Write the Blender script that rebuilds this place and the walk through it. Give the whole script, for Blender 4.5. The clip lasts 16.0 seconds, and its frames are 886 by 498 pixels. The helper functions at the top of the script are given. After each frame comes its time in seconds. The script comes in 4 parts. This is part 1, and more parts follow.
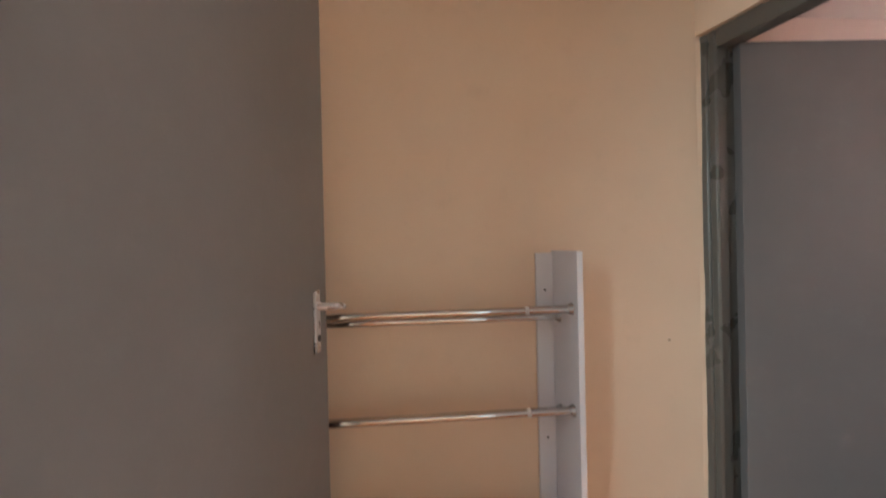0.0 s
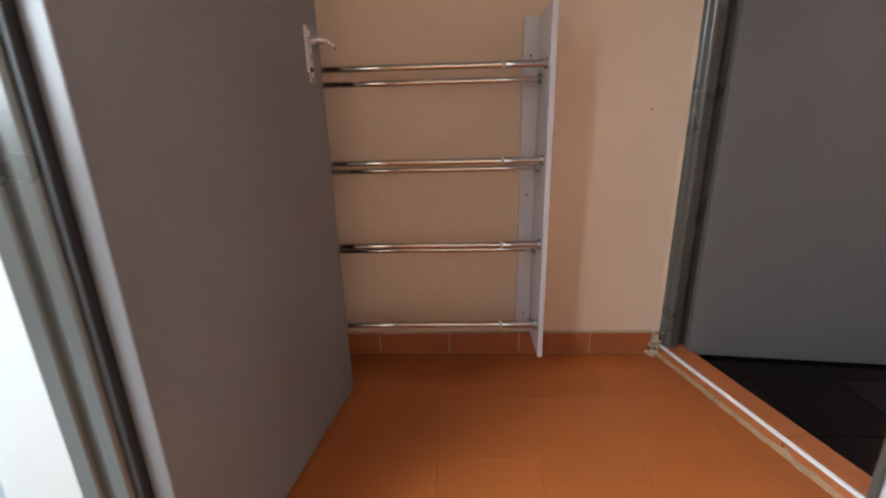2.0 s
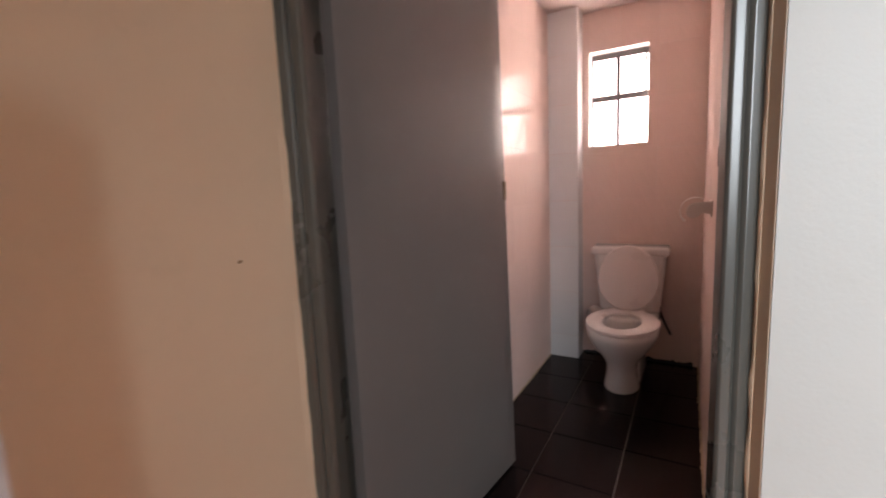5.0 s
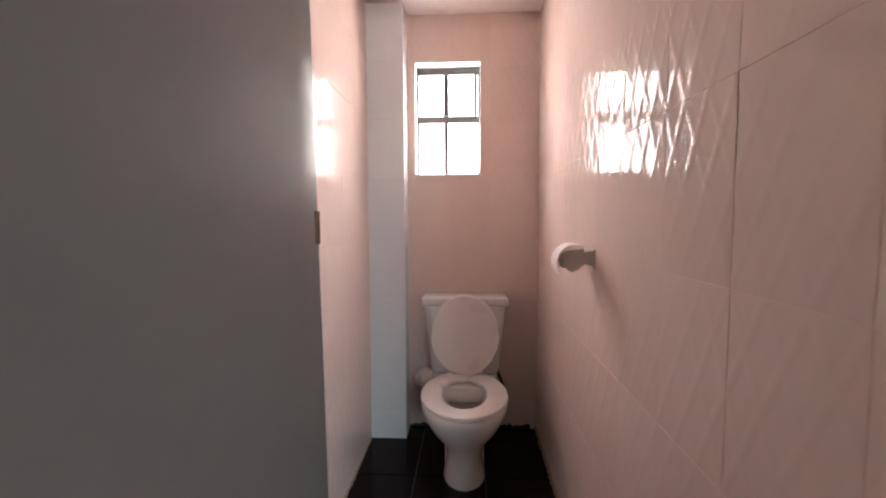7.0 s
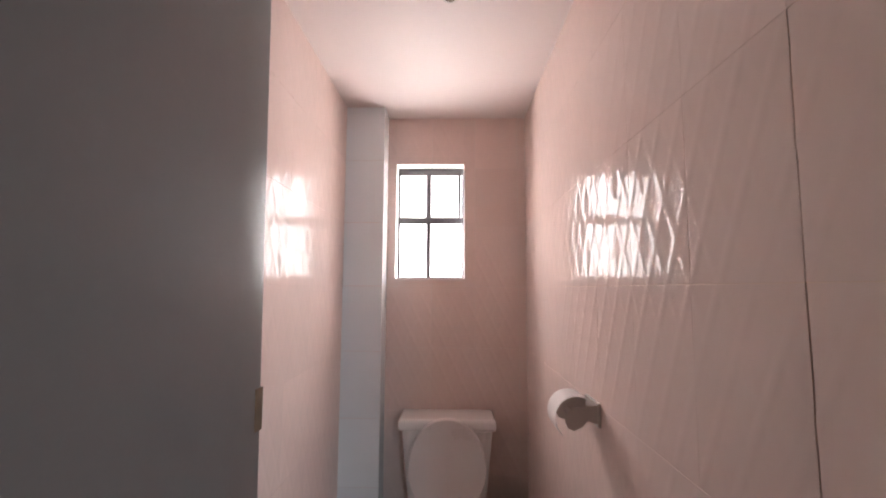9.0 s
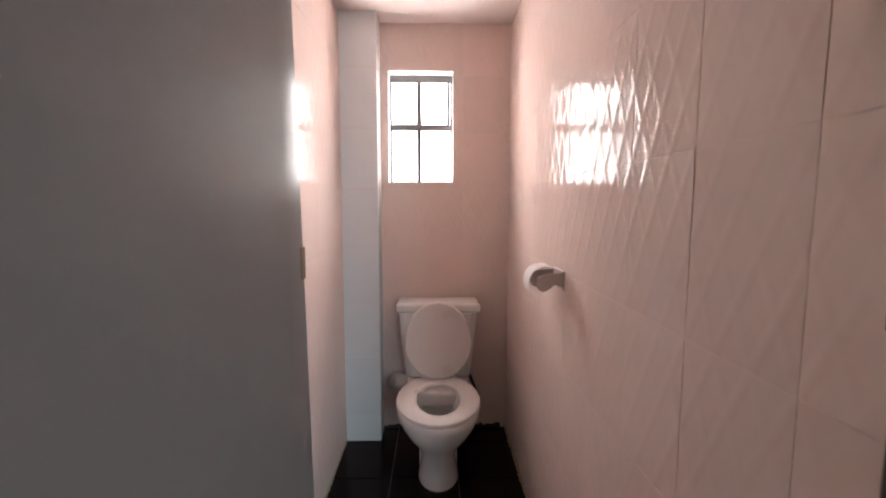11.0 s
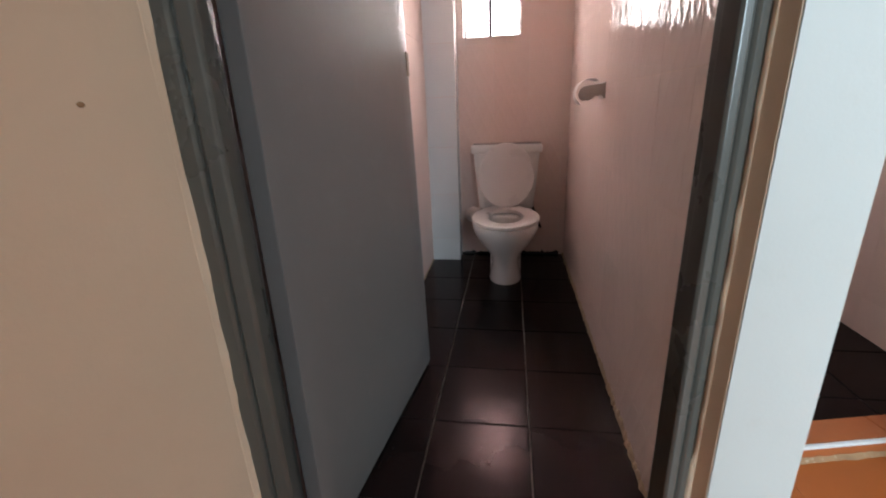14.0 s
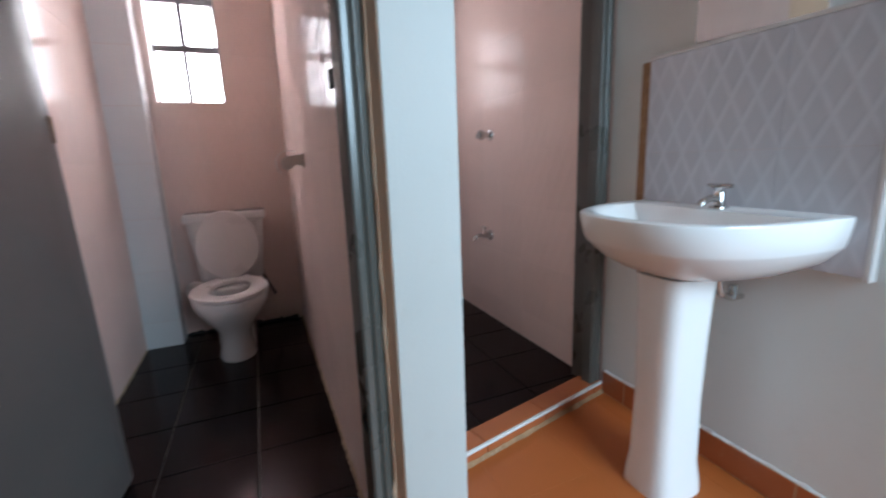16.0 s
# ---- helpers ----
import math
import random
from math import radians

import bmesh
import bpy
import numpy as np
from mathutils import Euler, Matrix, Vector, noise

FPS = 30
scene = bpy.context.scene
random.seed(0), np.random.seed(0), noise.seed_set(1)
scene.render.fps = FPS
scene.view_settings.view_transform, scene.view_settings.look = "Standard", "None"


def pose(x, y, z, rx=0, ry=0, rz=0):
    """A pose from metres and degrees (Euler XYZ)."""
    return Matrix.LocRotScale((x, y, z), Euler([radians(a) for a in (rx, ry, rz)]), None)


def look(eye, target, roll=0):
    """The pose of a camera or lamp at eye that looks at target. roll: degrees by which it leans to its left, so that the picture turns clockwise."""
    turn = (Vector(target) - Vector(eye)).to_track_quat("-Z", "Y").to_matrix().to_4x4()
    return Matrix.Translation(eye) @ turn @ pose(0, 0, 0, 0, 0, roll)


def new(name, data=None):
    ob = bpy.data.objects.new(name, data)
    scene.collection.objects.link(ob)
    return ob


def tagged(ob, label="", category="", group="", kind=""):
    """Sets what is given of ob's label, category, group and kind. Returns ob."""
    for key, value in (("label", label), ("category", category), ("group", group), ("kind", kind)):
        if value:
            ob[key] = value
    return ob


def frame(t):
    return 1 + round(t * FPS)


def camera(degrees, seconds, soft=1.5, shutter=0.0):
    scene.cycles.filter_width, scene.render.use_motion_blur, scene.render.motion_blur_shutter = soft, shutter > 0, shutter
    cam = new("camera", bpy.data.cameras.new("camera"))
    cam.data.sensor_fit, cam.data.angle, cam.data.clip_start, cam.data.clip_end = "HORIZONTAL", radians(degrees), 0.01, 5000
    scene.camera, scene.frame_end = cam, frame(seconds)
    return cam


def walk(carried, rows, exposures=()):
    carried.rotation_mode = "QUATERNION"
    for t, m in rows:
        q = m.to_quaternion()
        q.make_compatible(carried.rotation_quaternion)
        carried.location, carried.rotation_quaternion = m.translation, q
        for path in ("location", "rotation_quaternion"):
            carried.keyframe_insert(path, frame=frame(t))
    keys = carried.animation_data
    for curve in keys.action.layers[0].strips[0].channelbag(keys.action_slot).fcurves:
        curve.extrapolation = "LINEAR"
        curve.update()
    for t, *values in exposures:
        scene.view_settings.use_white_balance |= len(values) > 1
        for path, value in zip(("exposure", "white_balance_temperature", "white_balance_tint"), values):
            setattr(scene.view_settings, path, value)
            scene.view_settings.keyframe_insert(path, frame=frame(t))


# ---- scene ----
cam = camera(91.9, 16.0, soft=1.9, shutter=0.5)
PATH = [
    (0, (-1.04, -1.431, 1.353), (-0.86, 0.561, 1.343), -1.3),
    (0.5, (-0.892, -1.588, 1.299), (-0.878, 0.401, 1.088), -1.8),
    (1, (-0.853, -1.733, 1.185), (-0.858, 0.227, 0.788), -1.4),
    (1.5, (-0.805, -1.802, 1.106), (-0.879, 0.123, 0.565), -1.4),
    (2, (-0.826, -1.687, 0.997), (-0.912, 0.223, 0.411), -1.5),
    (2.5, (-0.869, -1.477, 1.002), (-0.794, 0.449, 0.47), -3.2),
    (3, (-0.878, -1.261, 1.011), (-0.634, 0.657, 0.497), -3.0),
    (3.5, (-0.847, -1.095, 1.047), (-0.335, 0.763, 0.514), -3.2),
    (3.9, (-0.83, -0.962, 1.055), (0.233, 0.679, 0.635), -1.3),
    (4, (-0.812, -0.943, 1.072), (0.350, 0.641, 0.693), -1.8),
    (4.3, (-0.772, -0.855, 1.102), (0.665, 0.508, 0.760), -1.9),
    (4.5, (-0.742, -0.826, 1.113), (0.788, 0.423, 0.801), -2.1),
    (7, (-0.008, -0.474, 1.137), (1.983, -0.355, 0.998), -0.2),
    (7.5, (0.122, -0.481, 1.223), (2.121, -0.414, 1.218), 0.1),
    (8, (0.193, -0.494, 1.299), (2.174, -0.437, 1.574), 0.7),
    (10.5, (0.012, -0.444, 1.329), (2.008, -0.46, 1.206), -0.1),
    (11, (-0.048, -0.444, 1.244), (1.942, -0.478, 1.045), 0.1),
    (11.5, (-0.134, -0.471, 1.21), (1.85, -0.461, 0.954), -0.1),
    (12, (-0.244, -0.53, 1.165), (1.714, -0.328, 0.807), -1.4),
    (12.5, (-0.349, -0.541, 1.063), (1.576, -0.173, 0.669), -2.5),
    (13, (-0.423, -0.527, 1.056), (1.462, -0.131, 0.515), -2.9),
    (13.5, (-0.51, -0.496, 1.019), (1.366, -0.12, 0.436), -3.0),
    (14, (-0.562, -0.481, 0.988), (1.311, -0.173, 0.358), -2.5),
    (14.5, (-0.554, -0.493, 0.984), (1.333, -0.379, 0.331), -1.2),
    (15, (-0.565, -0.559, 0.991), (1.317, -0.688, 0.328), -2.3),
    (15.4, (-0.589, -0.586, 0.984), (1.298, -0.94, 0.422), -3.2),
    (15.5, (-0.586, -0.597, 0.989), (1.293, -1.019, 0.448), -3.5),
    (15.7, (-0.611, -0.626, 1.0), (1.249, -1.181, 0.517), -2.9),
    (16, (-0.627, -0.643, 1.003), (1.176, -1.407, 0.597), -2.1),
]
EXPOSURES = [(0.0, 0.78, 6550, 12), (0.5, 1.0, 6250, 12), (1.0, 0.86, 6600, 15), (1.5, 0.45, 6900, 19), (2.0, 0.55, 6750, 19), (2.5, 1.05, 6330, 13), (3.5, 1.04, 6080, 10), (4.5, 0.24, 7350, 27), (7.0, 0.5, 6400, 11), (8.0, 0.18, 6150, 10), (10.5, 0.38, 6150, 10),
             (11.0, 0.55, 6250, 9), (11.5, 0.55, 6300, 10), (12.5, 0.30, 6650, 14), (13.0, 0.33, 6600, 13), (14.0, 0.40, 6350, 12), (15.0, 0.42, 5950, 11), (15.5, 0.35, 5750, 10), (16.0, 0.17, 5680, 9)]
DOOR_W, WIN_W = 150.0, 100.0
walk(cam, [(t, look(eye, target, roll)) for t, eye, target, roll in PATH], EXPOSURES)

# ---------------------------------------------------------------- plan
# The end wall of the lobby is y = 0; the fronts of toilet and shower run askew to it.
SKEW = radians(12.5)
ALONG = Vector((math.sin(SKEW), -math.cos(SKEW), 0))
INTO = Vector((math.cos(SKEW), math.sin(SKEW), 0))
LEFT_X = -1.42          # lobby face of the wall with the entrance
BASIN_Y = -1.92         # face of the basin wall and of the shower's side wall
TOILET_L, TOILET_R = 0.02, -0.83
BACK_X = 2.225
FLOOR_Z = 0.02          # toilet and shower floors
CEIL_Z, LOBBY_Z = 2.165, 2.55
WIN = (-0.20, -0.533, 1.367, 1.932)
SHOWER_WIN = (-1.32, -1.653, 1.367, 1.932)


def front(s, n, z=0.0):
    """A place s along the skewed front line and n behind it."""
    return ALONG * s + INTO * n + Vector((0, 0, z))


# ---------------------------------------------------------------- light
world = bpy.data.worlds.new("sky")
scene.world = world
world.use_nodes = True
wn = world.node_tree.nodes
sky = wn.new("ShaderNodeTexSky")
sky.sky_type, sky.sun_disc = "NISHITA", False
sky.sun_elevation, sky.sun_rotation = radians(48), radians(70)
world.node_tree.links.new(sky.outputs[0], wn["Background"].inputs[0])
wn["Background"].inputs[1].default_value = 0.10


def day_lamp(name, width, height, watts, colour, eye, target, spread=180):
    data = bpy.data.lights.new(name, "AREA")
    data.shape, data.size, data.size_y = "RECTANGLE", width, height
    data.energy, data.color, data.spread = watts, colour, radians(spread)
    ob = new(name, data)
    ob.matrix_world = look(eye, target)
    return ob


day_lamp("entrance_daylight", 1.45, 2.0, DOOR_W, (0.71, 0.915, 1.0), (-2.65, -1.90, 2.00), (0, -1.50, 0.40))
day_lamp("toilet_window_daylight", 1.00, 1.90, WIN_W, (1.0, 0.91, 0.86), (2.55, -0.37, 1.66), (0, -0.37, 1.66))
day_lamp("shower_window_daylight", 1.00, 1.90, WIN_W * 0.55, (1.0, 0.91, 0.86), (2.55, -1.49, 1.66), (0, -1.49, 1.66))


# ---------------------------------------------------------------- materials
def material(name, colour, rough=0.5, metal=0.0, vary=0.12, scale=6.0, grain=90.0, bump=0.05, tint=None, spec=0.5, each=0.0, dirt=0.0,
             dirt_colour=(0.12, 0.09, 0.06), rough_vary=0.1, coat=0.0):
    """Paint, ceramic, metal: colour with broad patches, fine grain in the relief, dirt in blotches."""
    m = bpy.data.materials.new(name)
    m.use_nodes = True
    nt = m.node_tree
    N, L = nt.nodes, nt.links
    b = N["Principled BSDF"]
    tc = N.new("ShaderNodeTexCoord")
    geo = N.new("ShaderNodeNewGeometry")
    broad = N.new("ShaderNodeTexNoise")
    broad.inputs["Scale"].default_value, broad.inputs["Detail"].default_value = scale, 5
    L.new(geo.outputs["Position"], broad.inputs["Vector"])
    ramp = N.new("ShaderNodeMix")
    ramp.data_type = "RGBA"
    dark = tint or tuple(c * (1 - 2 * vary) for c in colour)
    ramp.inputs[6].default_value, ramp.inputs[7].default_value = (*dark, 1), (*(min(1, c * (1 + vary * 0.6)) for c in colour), 1)
    L.new(broad.outputs["Fac"], ramp.inputs[0])
    out = ramp.outputs[2]
    if each:
        info = N.new("ShaderNodeObjectInfo")
        hsv = N.new("ShaderNodeHueSaturation")
        mr = N.new("ShaderNodeMapRange")
        mr.inputs["To Min"].default_value, mr.inputs["To Max"].default_value = 1 - each, 1 + each
        L.new(info.outputs["Random"], mr.inputs["Value"])
        L.new(mr.outputs[0], hsv.inputs["Value"])
        L.new(out, hsv.inputs["Color"])
        out = hsv.outputs[0]
    if dirt:
        sp = N.new("ShaderNodeTexNoise")
        sp.inputs["Scale"].default_value, sp.inputs["Detail"].default_value, sp.inputs["Roughness"].default_value = scale * 4.3, 8, 0.7
        L.new(geo.outputs["Position"], sp.inputs["Vector"])
        cut = N.new("ShaderNodeMapRange")
        cut.inputs["From Min"].default_value, cut.inputs["From Max"].default_value = 0.56, 0.72
        cut.inputs["To Max"].default_value = dirt
        L.new(sp.outputs["Fac"], cut.inputs["Value"])
        mx = N.new("ShaderNodeMix")
        mx.data_type = "RGBA"
        mx.inputs[7].default_value = (*dirt_colour, 1)
        L.new(cut.outputs[0], mx.inputs[0])
        L.new(out, mx.inputs[6])
        out = mx.outputs[2]
    L.new(out, b.inputs["Base Color"])
    rr = N.new("ShaderNodeMapRange")
    rr.inputs["To Min"].default_value, rr.inputs["To Max"].default_value = max(0.02, rough - rough_vary), min(1, rough + rough_vary)
    L.new(broad.outputs["Fac"], rr.inputs["Value"])
    L.new(rr.outputs[0], b.inputs["Roughness"])
    b.inputs["Metallic"].default_value = metal
    b.inputs["Specular IOR Level"].default_value = spec
    b.inputs["Coat Weight"].default_value = coat
    if bump:
        fine = N.new("ShaderNodeTexNoise")
        fine.inputs["Scale"].default_value, fine.inputs["Detail"].default_value = grain, 4
        L.new(geo.outputs["Position"], fine.inputs["Vector"])
        wave = N.new("ShaderNodeTexNoise")
        wave.inputs["Scale"].default_value = grain / 12
        L.new(geo.outputs["Position"], wave.inputs["Vector"])
        add = N.new("ShaderNodeMath")
        add.operation = "MULTIPLY_ADD"
        add.inputs[1].default_value = 3.0
        L.new(wave.outputs["Fac"], add.inputs[0])
        L.new(fine.outputs["Fac"], add.inputs[2])
        bp = N.new("ShaderNodeBump")
        bp.inputs["Strength"].default_value, bp.inputs["Distance"].default_value = min(1, bump * 4), 0.0015
        L.new(add.outputs[0], bp.inputs["Height"])
        L.new(bp.outputs[0], b.inputs["Normal"])
    return m


def diamond_tile(name, colour, rough, depth=0.0008, groove=0.075, glaze_depth=0.0, pressed=True, ridge_colour=None):
    """Glazed wall tile with a lattice of pressed diamonds, two by two on a tile."""
    m = material(name, colour, 0.6 if glaze_depth else rough, vary=0.05, scale=3.0, bump=0, each=0.025, rough_vary=0.03, spec=0.0 if glaze_depth else 0.36)
    nt = m.node_tree
    N, L = nt.nodes, nt.links
    tc = N.new("ShaderNodeTexCoord")
    xyz = N.new("ShaderNodeSeparateXYZ")
    L.new(tc.outputs["Object"], xyz.inputs[0])

    def op(kind, a, b=None, c=None):
        n = N.new("ShaderNodeMath")
        n.operation = kind
        for i, v in enumerate((a, b, c)):
            if v is None:
                continue
            if isinstance(v, (int, float)):
                n.inputs[i].default_value = v
            else:
                L.new(v, n.inputs[i])
        return n.outputs[0]

    u = op("DIVIDE", xyz.outputs["X"], 0.0695)
    v = op("DIVIDE", xyz.outputs["Z"], 0.145)
    p = op("ABSOLUTE", op("SUBTRACT", op("FRACT", op("ADD", op("ADD", u, v), 50.0)), 0.5))
    q = op("ABSOLUTE", op("SUBTRACT", op("FRACT", op("ADD", op("SUBTRACT", u, v), 50.0)), 0.5))
    near = op("SMOOTH_MIN", op("SUBTRACT", 0.5, p), op("SUBTRACT", 0.5, q), 0.06)
    edge = N.new("ShaderNodeMapRange")
    edge.interpolation_type = "SMOOTHSTEP"
    edge.inputs["From Max"].default_value = groove
    L.new(near, edge.inputs["Value"])
    wave = N.new("ShaderNodeTexNoise")
    wave.inputs["Scale"].default_value = 16
    L.new(tc.outputs["Object"], wave.inputs["Vector"])
    away = op("SUBTRACT", 0.5, near)
    pillow = op("MULTIPLY", op("MULTIPLY", away, away), -0.5)
    height = op("ADD", op("MULTIPLY", op("SUBTRACT", 1.0, edge.outputs[0]), 0.85), op("ADD", pillow, op("MULTIPLY", wave.outputs["Fac"], 0.3))) if pressed else wave.outputs["Fac"]
    if ridge_colour:
        base = N["Principled BSDF"].inputs["Base Color"]
        mix = N.new("ShaderNodeMix")
        mix.data_type = "RGBA"
        mix.inputs[6].default_value = (*ridge_colour, 1)
        L.new(edge.outputs[0], mix.inputs[0])
        L.new(base.links[0].from_socket, mix.inputs[7])
        L.new(mix.outputs[2], base)
    for socket, d in (("Normal", depth), ("Coat Normal", glaze_depth or depth)):
        bp = N.new("ShaderNodeBump")
        bp.inputs["Strength"].default_value, bp.inputs["Distance"].default_value = 1.0, d
        L.new(height, bp.inputs["Height"])
        L.new(bp.outputs[0], N["Principled BSDF"].inputs[socket])
    if glaze_depth:
        b = N["Principled BSDF"]
        b.inputs["Coat Weight"].default_value, b.inputs["Coat Roughness"].default_value, b.inputs["Coat IOR"].default_value = 0.41, rough, 1.42
    return m


CREAM = material("cream_wall_paint", (0.80, 0.592, 0.425), 0.42, vary=0.05, scale=2.2, grain=140, bump=0.06, dirt=0.10, dirt_colour=(0.42, 0.28, 0.15))
WHITE = material("white_wall_paint", (0.73, 0.742, 0.72), 0.45, vary=0.04, scale=3, grain=140, bump=0.06, dirt=0.08, dirt_colour=(0.45, 0.40, 0.32))
# White paint greyed to offset the strong entrance daylight on these faces.
PALE = material("white_wall_paint_toned_down", (0.50, 0.485, 0.457), 0.5, vary=0.04, scale=3, grain=140, bump=0.06, dirt=0.10, dirt_colour=(0.36, 0.33, 0.27))
CEILING = material("ceiling_paint", (0.80, 0.69, 0.655), 0.65, vary=0.04, scale=2, grain=120, bump=0.05)
DOOR = material("grey_door_paint", (0.160, 0.143, 0.136), 0.36, spec=0.36, vary=0.06, scale=3, grain=160, bump=0.025, dirt=0.05, dirt_colour=(0.35, 0.33, 0.32))
STEEL = material("grey_frame_paint", (0.086, 0.081, 0.070), 0.28, metal=0.0, spec=0.7, vary=0.07, scale=7, grain=60, bump=0.015, rough_vary=0.03)
TILE = diamond_tile("glazed_diamond_tile", (0.80, 0.630, 0.572), 0.035, depth=0.0003, glaze_depth=0.0003, pressed=False)
# Cooler than the pink tile: cyan entrance daylight is partly put into its colour.
PLAIN_TILE = material("glazed_plain_tile", (0.74, 0.738, 0.745), 0.12, vary=0.03, scale=3, bump=0.012, grain=30, each=0.02, rough_vary=0.03)
SPLASH = diamond_tile("lilac_diamond_tile", (0.55, 0.54, 0.575), 0.36, depth=0.0010, groove=0.20, ridge_colour=(0.595, 0.588, 0.62))
GROUT = material("wall_grout", (0.72, 0.57, 0.52), 0.8, vary=0.1, scale=12, bump=0.1)
BLACK_TILE = material("black_floor_tile", (0.0085, 0.0063, 0.006), 0.19, spec=0.17, vary=0.25, scale=5, bump=0.02, grain=40, each=0.2, dirt=0.04, dirt_colour=(0.04, 0.028, 0.024), rough_vary=0.05)
BLACK_TILE.node_tree.nodes["Principled BSDF"].inputs["Specular Tint"].default_value = (1.0, 0.42, 0.40, 1)
BLACK_GROUT = material("floor_grout", (0.17, 0.135, 0.115), 0.8, vary=0.3, scale=14, bump=0.1, dirt=0.75, dirt_colour=(0.03, 0.025, 0.02))
ORANGE_TILE = material("orange_floor_tile", (0.39, 0.104, 0.023), 0.36, vary=0.08, scale=4, bump=0.03, grain=60, each=0.03, dirt=0.16, dirt_colour=(0.26, 0.070, 0.020))
ORANGE_GROUT = material("orange_grout", (0.36, 0.15, 0.05), 0.8, vary=0.2, scale=14, bump=0.08)
SKIRT_TILE = material("terracotta_skirting", (0.42, 0.120, 0.040), 0.33, vary=0.12, scale=9, bump=0.04, each=0.06, dirt=0.2, dirt_colour=(0.50, 0.33, 0.2))
MORTAR = material("rough_mortar", (0.58, 0.42, 0.28), 0.9, vary=0.25, scale=25, grain=220, bump=0.25, dirt=0.5, dirt_colour=(0.36, 0.16, 0.07))
KERB_MORTAR = material("stained_mortar_and_edge_shade", (0.40, 0.22, 0.11), 0.9, vary=0.3, scale=18, grain=220, bump=0.25, dirt=0.8, dirt_colour=(0.62, 0.47, 0.33))
TRIM = material("white_plastic_trim", (0.72, 0.68, 0.66), 0.4, vary=0.08, scale=20, bump=0.02, dirt=0.25, dirt_colour=(0.45, 0.30, 0.2))
CERAMIC = material("white_glazed_ceramic", (0.80, 0.76, 0.74), 0.1, vary=0.02, scale=4, bump=0, rough_vary=0.03, spec=0.6)
SEAT = material("white_seat_plastic", (0.77, 0.71, 0.69), 0.3, vary=0.02, scale=5, bump=0)
CHROME = material("chrome", (0.60, 0.585, 0.57), 0.07, metal=1.0, vary=0.08, scale=30, bump=0, rough_vary=0.04)
FLANGE = material("dull_flange_metal", (0.33, 0.31, 0.30), 0.3, metal=0.9, vary=0.1, scale=30, bump=0)
BOARD = material("white_laminate_board", (0.70, 0.66, 0.67), 0.35, vary=0.03, scale=5, bump=0.01)
WATER_STAIN = material("stained_bowl_ceramic", (0.45, 0.36, 0.30), 0.12, vary=0.2, scale=12, bump=0)
HOLDER = material("cream_plastic", (0.66, 0.58, 0.54), 0.4, vary=0.05, scale=14, bump=0.01)
PAPER = material("toilet_paper", (0.80, 0.74, 0.72), 0.9, vary=0.03, scale=30, bump=0.05)
BRASS = material("worn_brass", (0.22, 0.16, 0.11), 0.4, metal=0.6, vary=0.2, scale=40, bump=0)
DARK = material("dark_rubber_and_gap_shade", (0.03, 0.028, 0.027), 0.6, vary=0.2, scale=30, bump=0.02)
# Mauve grey is lighter than the steel: window glare put into the colour.
WINDOW_STEEL = material("window_steel_in_glare", (0.15, 0.132, 0.138), 0.45, vary=0.15, scale=20, bump=0.04)
CONCRETE = material("outdoor_concrete", (0.22, 0.25, 0.25), 0.85, vary=0.2, scale=3, bump=0.15, dirt=0.3)
HANDLE_METAL = material("satin_handle_metal", (0.66, 0.62, 0.62), 0.28, metal=0.7, vary=0.05, scale=30, bump=0)

GLASS = bpy.data.materials.new("window_glass")
GLASS.use_nodes = True
g = GLASS.node_tree.nodes["Principled BSDF"]
g.inputs["Base Color"].default_value, g.inputs["Roughness"].default_value = (0.97, 0.98, 0.98, 1), 0.03
g.inputs["Transmission Weight"].default_value, g.inputs["IOR"].default_value = 1.0, 1.05
MIRROR = bpy.data.materials.new("mirror_silver")
MIRROR.use_nodes = True
g = MIRROR.node_tree.nodes["Principled BSDF"]
g.inputs["Base Color"].default_value, g.inputs["Roughness"].default_value, g.inputs["Metallic"].default_value = (0.82, 0.83, 0.82, 1), 0.02, 1.0


# ---------------------------------------------------------------- mesh tools
def box_into(bm, lo, hi, m=None):
    lo, hi = Vector(lo), Vector(hi)
    c, d = (lo + hi) / 2, hi - lo
    mat = Matrix.Translation(c) @ Matrix.Diagonal((*d, 1))
    return bmesh.ops.create_cube(bm, size=1, matrix=(m @ mat) if m else mat)["verts"]


def prism_into(bm, points, z0, z1, m=None):
    """An upright prism over a plan outline."""
    m = m or Matrix()
    a = [bm.verts.new(m @ Vector((x, y, z0))) for x, y in points]
    b = [bm.verts.new(m @ Vector((x, y, z1))) for x, y in points]
    k = len(points)
    faces = [bm.faces.new(a[::-1]), bm.faces.new(b)]
    faces += [bm.faces.new((a[i], a[(i + 1) % k], b[(i + 1) % k], b[i])) for i in range(k)]
    return faces


